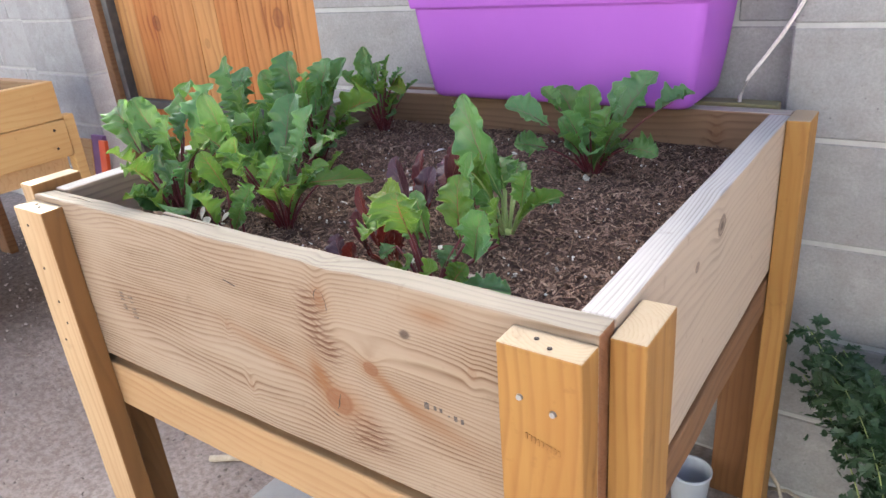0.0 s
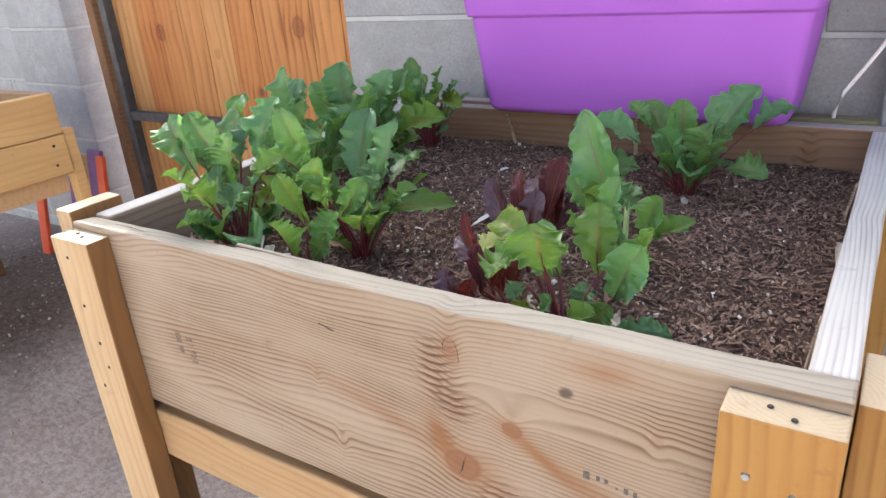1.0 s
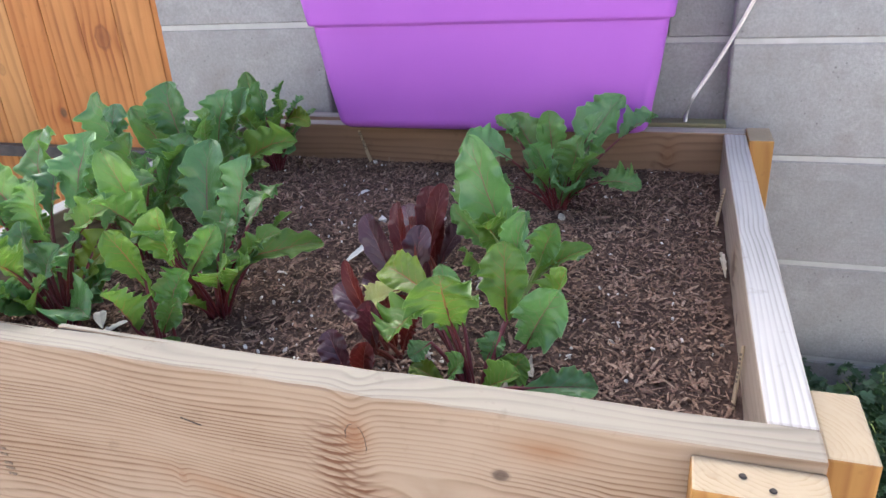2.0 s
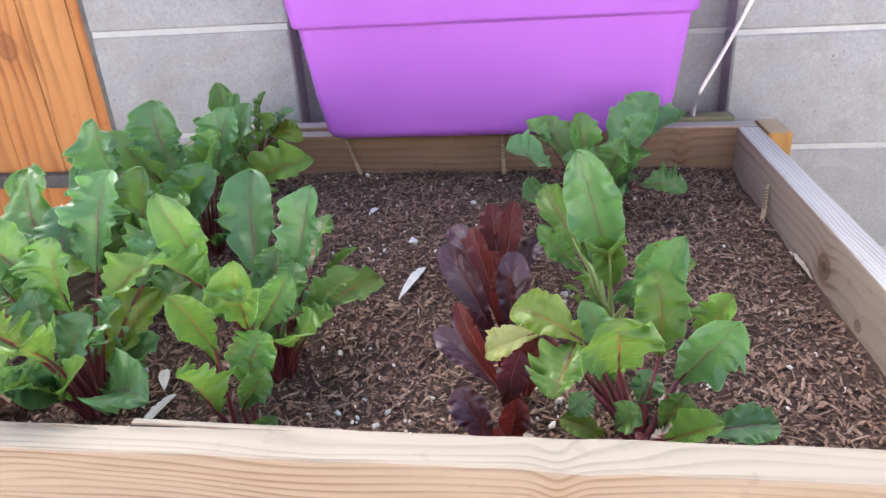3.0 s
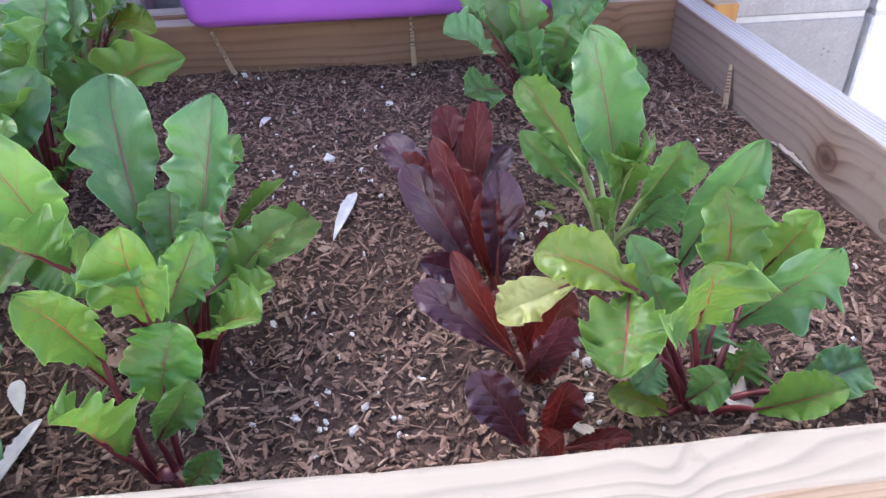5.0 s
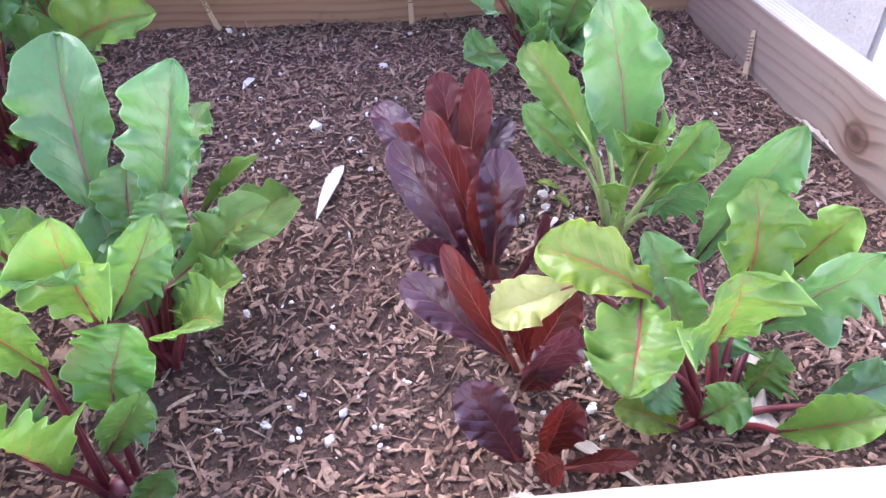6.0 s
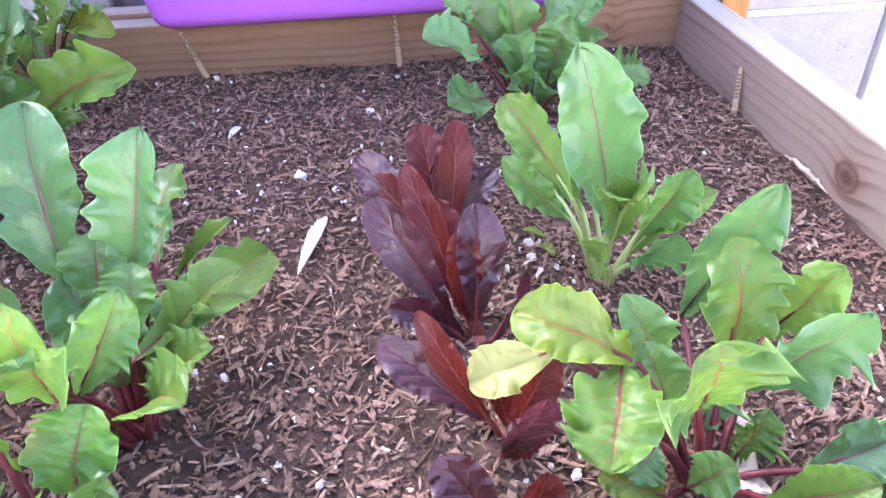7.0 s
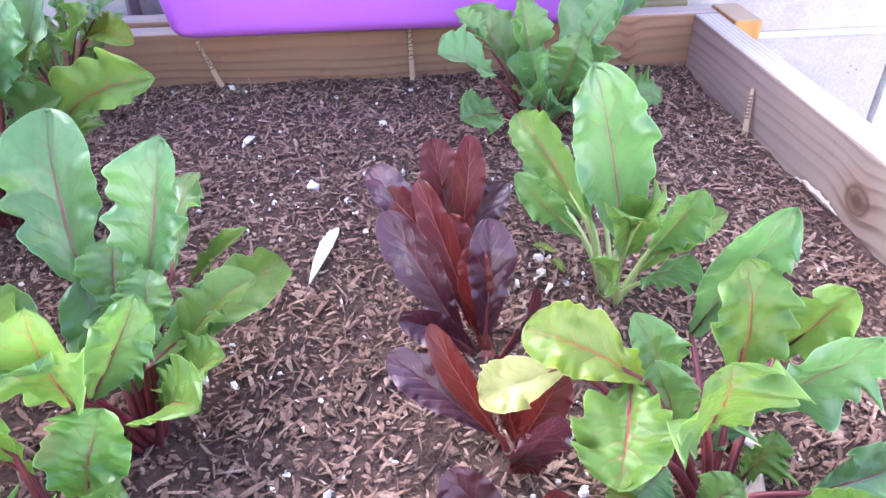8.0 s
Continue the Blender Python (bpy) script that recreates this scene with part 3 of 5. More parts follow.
# ---- the planter ----
def front_board():
    bm = plank("x", XL, XR, 0.0, TH, 0.628, TOP, 0.003, 90, 0.0008, 3)
    for v in bm.verts:
        if v.co.z > TOP - 0.012:
            v.co.z -= 0.0035 * max(0.0, 1 - abs(v.co.x + 0.335) / 0.04) * (1 if v.co.y < 0.02 else 0.2)
            v.co.z += 0.0012 * noise.noise(Vector((v.co.x * 28, v.co.y * 40, 1)))
            if v.co.x < -0.683 and v.co.y > 0.024:
                v.co.z -= 0.004
    return bm


def make_planter():
    p = thing("raised_planter", (-0.5, 0.43, 0.0), "raised wooden planter on legs filled with bark mulch", "planter")
    fb = part("front_board", front_board(), FIR, p, "pale fir board with brown knots and grain")
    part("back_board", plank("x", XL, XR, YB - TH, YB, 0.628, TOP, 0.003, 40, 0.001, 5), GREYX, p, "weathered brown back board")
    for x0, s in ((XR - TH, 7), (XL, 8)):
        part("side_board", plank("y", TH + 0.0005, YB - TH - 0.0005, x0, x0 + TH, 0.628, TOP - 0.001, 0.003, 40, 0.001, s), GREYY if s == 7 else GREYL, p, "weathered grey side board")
    zp = TOP - 0.0095
    w = 0.087
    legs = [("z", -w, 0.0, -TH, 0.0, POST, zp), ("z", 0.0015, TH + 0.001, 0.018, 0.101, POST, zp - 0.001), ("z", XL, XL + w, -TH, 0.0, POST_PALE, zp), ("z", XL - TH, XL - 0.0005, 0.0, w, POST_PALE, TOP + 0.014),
            ("z", 0.0015, TH + 0.003, 0.785, 0.868, POST, TOP + 0.002), ("z", -w, 0.0, YB, YB + TH, POST_SHADED, 0.62), ("z", XL - TH, XL - 0.0005, YB - w, YB, POST, zp), ("z", XL, XL + w, YB, YB + TH, POST_SHADED, 0.62)]
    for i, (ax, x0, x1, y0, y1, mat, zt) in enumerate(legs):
        leg = part("leg", plank("z", ground_z(x0, y0) - 0.015, zt, x0, x1, y0, y1, 0.0022, 24, 0.001, 20 + i), mat, p, {POST: "orange-stained timber leg", POST_SHADED: "timber leg with shade put into its brown colour"}.get(mat, "pale timber leg"))
        if i == 0:
            for q in ((-0.063, 0.851), (-0.029, 0.843)):
                s = part("screw", disc_cap((q[0], -TH - 0.0008, q[1]), (0, -1, 0), 0.0037, 0.0026), SCREW, leg, "zinc screw head")
            for q in ((-0.054, -0.016), (-0.036, -0.026)):
                part("nail_hole", disc_cap((q[0], q[1], zp + 0.0012), (0, 0, 1), 0.0026, 0.001), NAIL, leg, "dark nail hole")
            for j in range(9):
                part("stamp", box(-0.058 + 0.0042 * j, -0.0555 + 0.0042 * j, -TH - 0.0015, -TH - 0.0007, 0.806 - 0.0011 * j, 0.813 - 0.0011 * j, 0), INK_WORN, leg, "faded printed mark")
        if i == 2:
            for q in ((-0.968, 0.876), (-0.962, 0.80), (-0.945, 0.70), (-0.95, 0.74), (-0.972, 0.66)):
                part("nail_hole", disc_cap((q[0], -TH - 0.0008, q[1]), (0, -1, 0), 0.0026, 0.001), NAIL, leg, "dark nail hole")
            for q in ((-0.965, -0.014), (-0.945, -0.02)):
                part("nail_hole", disc_cap((q[0], q[1], zp + 0.0012), (0, 0, 1), 0.003, 0.001), NAIL, leg, "dark nail hole")
    part("front_rail", plank("x", XL + 0.002, -0.002, 0.001, TH, 0.520, 0.609, 0.004, 40, 0.0012, 31), FIR_PLAIN, p, "honey-coloured timber rail")
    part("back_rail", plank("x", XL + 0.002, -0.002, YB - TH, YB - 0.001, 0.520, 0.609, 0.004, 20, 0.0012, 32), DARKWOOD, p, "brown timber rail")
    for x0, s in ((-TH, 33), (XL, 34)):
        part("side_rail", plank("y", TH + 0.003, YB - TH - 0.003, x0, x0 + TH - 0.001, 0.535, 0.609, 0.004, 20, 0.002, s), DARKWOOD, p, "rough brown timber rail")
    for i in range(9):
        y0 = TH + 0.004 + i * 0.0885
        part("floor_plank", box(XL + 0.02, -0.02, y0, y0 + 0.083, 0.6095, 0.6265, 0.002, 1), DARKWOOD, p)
    part("liner", box(XL + TH + 0.001, -TH - 0.001, TH + 0.001, YB - TH - 0.001, 0.630, 0.80, 0), FABRIC, p, "black fabric liner")
    # grade marks on the front board: unreadable print
    for i, (x, z, ww, hh) in enumerate([(-0.812, 0.772, .010, .003), (-0.812, 0.766, .010, .003), (-0.812, 0.760, .010, .003), (-0.810, 0.750, .008, .003), (-0.810, 0.744, .008, .003),
                                        (-0.790, 0.768, .012, .003), (-0.789, 0.760, .010, .003), (-0.788, 0.748, .012, .003), (-0.788, 0.741, .012, .003), (-0.787, 0.733, .012, .003)]):
        part("stamp", box(x, x + ww, -0.0012, -0.0004, z, z + hh, 0), INK_FADED, fb, "faded printed mark")
    for x, z, ww, hh in [(-0.208, 0.769, .009, .011), (-0.195, 0.771, .005, .007), (-0.187, 0.771, .005, .006), (-0.176, 0.768, .003, .003), (-0.168, 0.766, .006, .008), (-0.159, 0.765, .005, .008)]:
        part("stamp", box(x, x + ww * 0.7, -0.0009, -0.0004, z - 0.006, z - 0.006 + hh * 0.8, 0), INK_GREY, fb, "dark printed mark")
    sliver = plank("x", -0.684, -0.50, 0.0305, 0.0364, TOP - 0.0010, TOP + 0.0026, 0.0009, 40, 0.0009, 77)
    for v in sliver.verts:
        v.co.z -= 0.0045 * max(0.0, (v.co.x + 0.684) / 0.184) ** 1.5
    part("splinter", sliver, FIR, fb, "lifted sliver along the rim")
    part("split", tube([(-0.684, 0.0302, TOP + 0.0004), (-0.655, 0.0298, TOP + 0.0006), (-0.63, 0.0304, TOP + 0.0002)], [0.0009, 0.0007, 0.0002], 5), NAIL, fb, "dark crack under the sliver")
    part("split", tube([(-0.351, -0.0002, 0.710), (-0.347, -0.0002, 0.718), (-0.3455, -0.0002, 0.726), (-0.341, -0.0002, 0.738)], [0.0002, 0.0008, 0.0006, 0.0001], 5), NAIL, fb, "dark split in a knot")
    part("split", tube([(-0.3602, -0.0002, 0.864), (-0.3600, -0.0002, 0.873), (-0.3565, -0.0002, 0.8795), (-0.3515, -0.0002, 0.8815)], [0.0001, 0.00055, 0.0004, 0.00005], 5), NAIL, fb, "dark split in a knot")
    part("split", tube([(-0.3500, -0.0002, 0.8812), (-0.3455, -0.0002, 0.8765), (-0.3425, -0.0002, 0.868), (-0.3420, -0.0002, 0.857), (-0.3435, -0.0002, 0.851)], [0.00005, 0.00025, 0.0003, 0.0004, 0.00005], 5), NAIL, fb, "fine split in a knot")
    part("split", tube([(-0.362, -0.0002, 0.704), (-0.355, -0.0002, 0.7005), (-0.349, -0.0002, 0.6985)], [0.0001, 0.0005, 0.0001], 5), NAIL, fb, "fine split below a knot")
    part("split", tube([(-0.53, -0.0004, 0.856), (-0.517, -0.0004, 0.853), (-0.508, -0.0004, 0.851)], 0.0008, 5), NAIL, fb, "dark split in the grain")
    for x0, x1, y, dz in ((-0.70, -0.60, 0.030, 0), (-0.78, -0.71, 0.026, 0), (-0.92, -0.85, 0.018, 0)):
        part("split", tube([(x0, y, TOP + 0.0002), ((x0 + x1) / 2, y + 0.0012, TOP + 0.0004), (x1, y - 0.001, TOP + 0.0002)], [0.0002, 0.0007, 0.0002], 5), INK_FADED, fb, "fine drying crack")
    return p


planter = make_planter()


# ---- soil, mulch, perlite ----
def soil_z(x, y):
    q = Vector((x * 6, y * 6, 0))
    return SOILZ + 0.007 * noise.noise(q) + 0.004 * noise.noise(q * 3.3) + 0.006 * max(0, (y - 0.75) / 0.08)


def make_soil():
    bm = bmesh.new()
    nx, ny = 110, 96
    x0, x1, y0, y1 = XL + TH, -TH, TH, YB - TH
    rows = []
    for j in range(ny + 1):
        rows.append([])
        for i in range(nx + 1):
            x, y = x0 + (x1 - x0) * i / nx, y0 + (y1 - y0) * j / ny
            rows[-1].append(bm.verts.new((x, y, soil_z(x, y) + 0.0025 * noise.noise(Vector((x * 60, y * 60, 2))))))
    for a, b in zip(rows, rows[1:]):
        for i in range(nx):
            bm.faces.new((a[i], a[i + 1], b[i + 1], b[i]))
    return tagged(obj("potting_soil", bm, SOIL, True), "dark brown moist potting soil in the planter", "soil", kind="stuff")


def scatter(name, count, size, mat, label, category, area, lift=0.0, tilt=0.35, seed=3, height=None):
    """Many loose splinters, each a tapered six-sided sliver, over an area (x, x, y, y) or in threes at spots (x, y, size)."""
    rng = np.random.default_rng(seed)
    vs, fs = [], []
    shape = np.array([(-1, -0.6, -0.5), (-1, 0.6, -0.5), (-0.9, 0, 0.5), (1, -0.45, -0.5), (1, 0.5, -0.5), (0.85, 0.05, 0.5), (0.1, -1, 0.1), (0.0, 1, 0.0)])
    faces = [(0, 2, 1), (3, 4, 5), (0, 6, 2), (6, 5, 2), (6, 3, 5), (1, 2, 7), (2, 5, 7), (7, 5, 4), (0, 1, 7), (0, 7, 6), (6, 7, 4), (6, 4, 3)]
    for i in range(count):
        if size:
            ln, wd, th = size(rng)
            x, y = rng.uniform(area[0], area[1]), rng.uniform(area[2], area[3])
        else:
            cx, cy, gs = area[i // 3]
            ln, wd, th = np.array((gs, gs * 0.75, gs * 0.5)) * rng.uniform(0.5, 1.0)
            x, y = cx + rng.uniform(-0.003, 0.003), cy + rng.uniform(-0.003, 0.003)
        e = Euler((rng.normal(0, tilt), rng.normal(0, tilt), rng.uniform(0, 6.283))).to_matrix()
        z = (height or soil_z)(x, y) + lift + abs(rng.normal(0, 0.0018))
        pts = shape * (ln / 2, wd / 2, th / 2) * rng.uniform(0.8, 1.2, (8, 1))
        pts = pts @ np.array(e).T + (x, y, z)
        b = len(vs)
        vs.extend(map(tuple, pts))
        fs.extend([(b + p, b + q, b + r) for p, q, r in faces])
    me = bpy.data.meshes.new(name)
    me.from_pydata(vs, [], fs)
    me.materials.append(mat)
    return tagged(new(name, me), label, category, kind="stuff")


make_soil()
BED = (XL + TH + 0.008, -TH - 0.008, TH + 0.008, YB - TH - 0.006)
scatter("bark_mulch", 22000, lambda r: (r.gamma(1.7, 0.0034) + 0.002, r.gamma(2, 0.0009) + 0.0010, r.uniform(0.0006, 0.0024)), CHIPS, "shredded brown bark mulch", "mulch", BED, 0.001, 0.38)
scatter("crumbled_bark", 20000, lambda r: (r.uniform(0.0015, 0.005), r.uniform(0.0012, 0.003), r.uniform(0.001, 0.0025)), CRUMB, "fine dark crumbs of bark and soil", "mulch", BED, 0.0015, 0.7, 4)
scatter("flaked_bark", 2600, lambda r: (r.uniform(0.005, 0.013), r.uniform(0.0016, 0.0042), r.uniform(0.0008, 0.0022)), CHIPS, "broad flakes of bark mulch", "mulch", BED, 0.0022, 0.3, 15)
scatter("large_bark_mulch", 600, lambda r: (r.uniform(0.010, 0.022), r.uniform(0.0025, 0.0055), r.uniform(0.001, 0.003)), CHIPS, "larger splinters of bark mulch", "mulch", BED, 0.003, 0.22, 5)
scatter("perlite", 260, lambda r: (r.gamma(3, 0.0012) + 0.0015) * r.uniform(0.4, 1.0, 3), PERLITE, "white perlite grains in the mulch", "perlite", BED, 0.003, 0.9, 7)
for cx, cy, n, sd in ((-0.51, 0.12, 14, 31), (-0.36, 0.17, 12, 32), (-0.335, 0.35, 10, 33), (-0.55, 0.50, 10, 34)):
    scatter("perlite", n, lambda r: (r.gamma(3, 0.0011) + 0.0016) * r.uniform(0.4, 1.0, 3), PERLITE, "cluster of white perlite grains in the mulch", "perlite", (cx - 0.035, cx + 0.035, max(cy - 0.04, 0.05), cy + 0.04), 0.003, 0.9, sd)
GRAINS = ((-0.675, 0.809, 0.0105), (-0.535, 0.767, 0.0066), (-0.473, 0.680, 0.0115), (-0.336, 0.379, 0.0088), (-0.554, 0.146, 0.0080), (-0.536, 0.167, 0.0055), (-0.537, 0.134, 0.0060), (-0.353, 0.182, 0.0072), (-0.346, 0.171, 0.0095), (-0.331, 0.165, 0.0055),
          (-0.353, 0.139, 0.0068), (-0.338, 0.354, 0.0125), (-0.468, 0.168, 0.0040), (-0.526, 0.203, 0.0035), (-0.434, 0.778, 0.0078), (-0.509, 0.495, 0.0075), (-0.500, 0.474, 0.0062), (-0.162, 0.283, 0.0083), (-0.272, 0.573, 0.0150), (-0.201, 0.202, 0.0064))
scatter("coarse_perlite", 3 * len(GRAINS), None, PERLITE, "coarse white perlite grains on the mulch", "perlite", GRAINS, 0.004, 0.6, 60)
scatter("yard_grit", 2500, lambda r: [r.uniform(0.003, 0.014)] * 3, STONES, "small stones lying on the yard", "gravel", (-3.2, 0.7, -0.6, 0.9), 0.0, 1.0, 9, ground_z)


# ---- leaves ----
def bez(a, b, c, t):
    return a * (1 - t) ** 2 + b * 2 * t * (1 - t) + c * t * t


def outline(u, shape):
    """Half width of a blade at u from its foot to its tip, as a share of the widest."""
    if shape == "beet":
        return (0.08 + 0.92 * min(1.0, u / 0.52) ** 0.95) * max(0.0, 1 - max(0.0, (u - 0.50) / 0.50) ** 2.5) ** 0.55
    if shape == "lettuce":
        return (0.20 + 0.80 * min(1.0, u / 0.58) ** 0.9) * max(0.0, 1 - max(0.0, (u - 0.58) / 0.42) ** 2.7) ** 0.5
    return math.sin(math.pi * min(1, (u * 0.97 + 0.015) ** 0.9)) ** 0.9


def blade(crown, tip, width, length, arch, face, twist, seed, ruffle, shape, curl=0.25, base=None, facing=None):
    """A leaf blade from its stalk's end to the tip. Returns the mesh and the stalk's path."""
    rng = random.Random(seed)
    a, c = Vector(crown), Vector(tip)
    flat = Vector((c.x - a.x, c.y - a.y, 0))
    total = (c - a).length
    b = a.lerp(c, 0.5) + Vector((0, 0, arch * (0.35 * flat.length + 0.10 * total))) - flat * 0.18 * (1 if arch >= 0 else 0)
    s0 = max(0.12, 1 - length / max(total * 1.04, 1e-4))
    nu, nv = 64, 18
    if base:
        m = Vector(base)
        lift = Vector(facing) * (c - m).length * (rng.uniform(0.06, 0.20) if shape == "beet" else 0.08)
        stalk_mid = a.lerp(m, 0.55) + Vector((0, 0, 0.12 * (m - a).length)) - Vector((m.x - a.x, m.y - a.y, 0)) * 0.12
        blade_mid = m.lerp(c, 0.5) + lift
    bite = (rng.uniform(0.35, 0.85), rng.choice((0, 1)), rng.uniform(0.12, 0.3) if rng.random() < 0.35 else 0.0, rng.uniform(0.025, 0.05))
    waves = [(rng.uniform(2.2, 3.4), rng.uniform(0, 6.28), rng.uniform(5.5, 8.0), rng.uniform(0, 6.28)) for _ in range(2)]
    sway, roll_tip, nod = rng.uniform(-0.12, 0.12), rng.uniform(-16, 16), rng.uniform(0.05, 0.55)
    if shape == "willow":
        sway, roll_tip, nod = 0.0, 0.0, 0.0
    span = (c - m).length if base else length
    bm = bmesh.new()
    uvl = bm.loops.layers.uv.new("UVMap")
    grid, info = [], {}
    for i in range(nu + 1):
        u = i / nu
        t = s0 + (1 - s0) * u
        p = bez(a, b, c, t)
        tan = (2 * (1 - t) * (b - a) + 2 * t * (c - b)).normalized()
        if base:
            p = bez(m, blade_mid, c, u)
            tan = (2 * (1 - u) * (blade_mid - m) + 2 * u * (c - blade_mid)).normalized()
        out = flat.normalized() if flat.length > 0.01 else Vector((0, -1, 0))
        up = (Vector((0, 0, 1)) - 0.75 * out) * (1 - face) + Vector((-0.05, -0.72, 0.7)) * face
        up = Vector(facing) if base else up
        nrm = (up - tan * up.dot(tan)).normalized()
        nrm.rotate(Matrix.Rotation(radians(twist + roll_tip * u), 3, tan))
        sid = tan.cross(nrm).normalized()
        half = 0.5 * width * outline(u, shape)
        calm = ruffle * (1 - 0.5 * u ** 4)
        p = p + sid * (sway * span * u * (1 - u)) - nrm * (nod * span * max(0.0, u - 0.72) ** 1.6)
        row = []
        for j in range(nv + 1):
            v = -1 + 2 * j / nv
            side, e = (0 if v < 0 else 1), abs(v)
            f1, p1, f2, p2 = waves[side]
            drift = 1.3 * noise.noise(Vector((u * 2.3, side * 4.1, seed * 0.37)))
            n1 = math.sin(6.283 * f1 * (u + 0.25 * drift) + p1)
            n2 = math.sin(6.283 * f2 * (u + 0.18 * drift) + p2)
            n3 = (0.55 - abs(math.sin(3.1416 * (9.5 * u + 1.1 * drift) + p2))) * (0.55 + 0.9 * abs(noise.noise(Vector((u * 9.0, side * 3.1 + 9, seed * 0.53)))))
            n4 = noise.noise(Vector((u * 10.0, side * 5.7 + 2, seed * 0.29)))
            swell = min(1.5, 0.35 + 2.2 * abs(noise.noise(Vector((u * 3.1, side * 7.7, seed * 0.91)))))
            scallop = 1 + calm * e * (0.024 * n1 + 0.028 * n2 - 0.064 * n3 + 0.034 * n4)
            if side == bite[1]:
                scallop -= ruffle * e ** 2 * bite[2] * math.exp(-((u - bite[0]) / bite[3]) ** 2)
            wave = calm * swell * (0.25 * e ** 1.8 * n1 + 0.22 * e ** 3.0 * n2 - 0.13 * e ** 5 * n3) + calm * 0.20 * e ** 4 * n4
            cup = 1.5 * curl * e ** 1.15 * (1.0 - 0.5 * u)
            puck = ruffle * (0.09 * noise.noise(Vector((u * 5, v * 2.4, seed))) + 0.035 * noise.noise(Vector((u * 17, v * 7.0, seed + 3.0))))
            q = p + sid * (v * half * scallop * (1 - 0.16 * abs(curl) * e)) + nrm * (half * (wave + cup + 0.10 * e ** 0.5) + 0.5 * width * puck * min(1.0, u * 6))
            if shape == "beet":
                q = q + tan * (span * 0.030 * max(0.0, (u - 0.62) / 0.38) * abs(math.sin(4.6 * v + p1)) * ruffle)
            vert = bm.verts.new(q)
            info[vert] = (u, (v + 1) / 2)
            row.append(vert)
        grid.append(row)
    for i in range(nu):
        for j in range(nv):
            f = bm.faces.new((grid[i][j], grid[i][j + 1], grid[i + 1][j + 1], grid[i + 1][j]))
            f.smooth = True
            for lp in f.loops:
                lp[uvl].uv = info[lp.vert]
    if base:
        path = [bez(a, stalk_mid, m, k / 7) for k in range(8)] + [bez(m, blade_mid, c, 0.1 * k) - nrm * 0.0006 for k in range(1, 6)]
        return bm, path
    path = [bez(a, b, c, t) for t in [s0 * k / 7 for k in range(8)]]
    # the stalk runs on as a rib under the blade
    for k in range(1, 6):
        t = s0 + (1 - s0) * 0.1 * k
        path.append(bez(a, b, c, t) - Vector((0, 0, 0.0004)))
    return bm, path


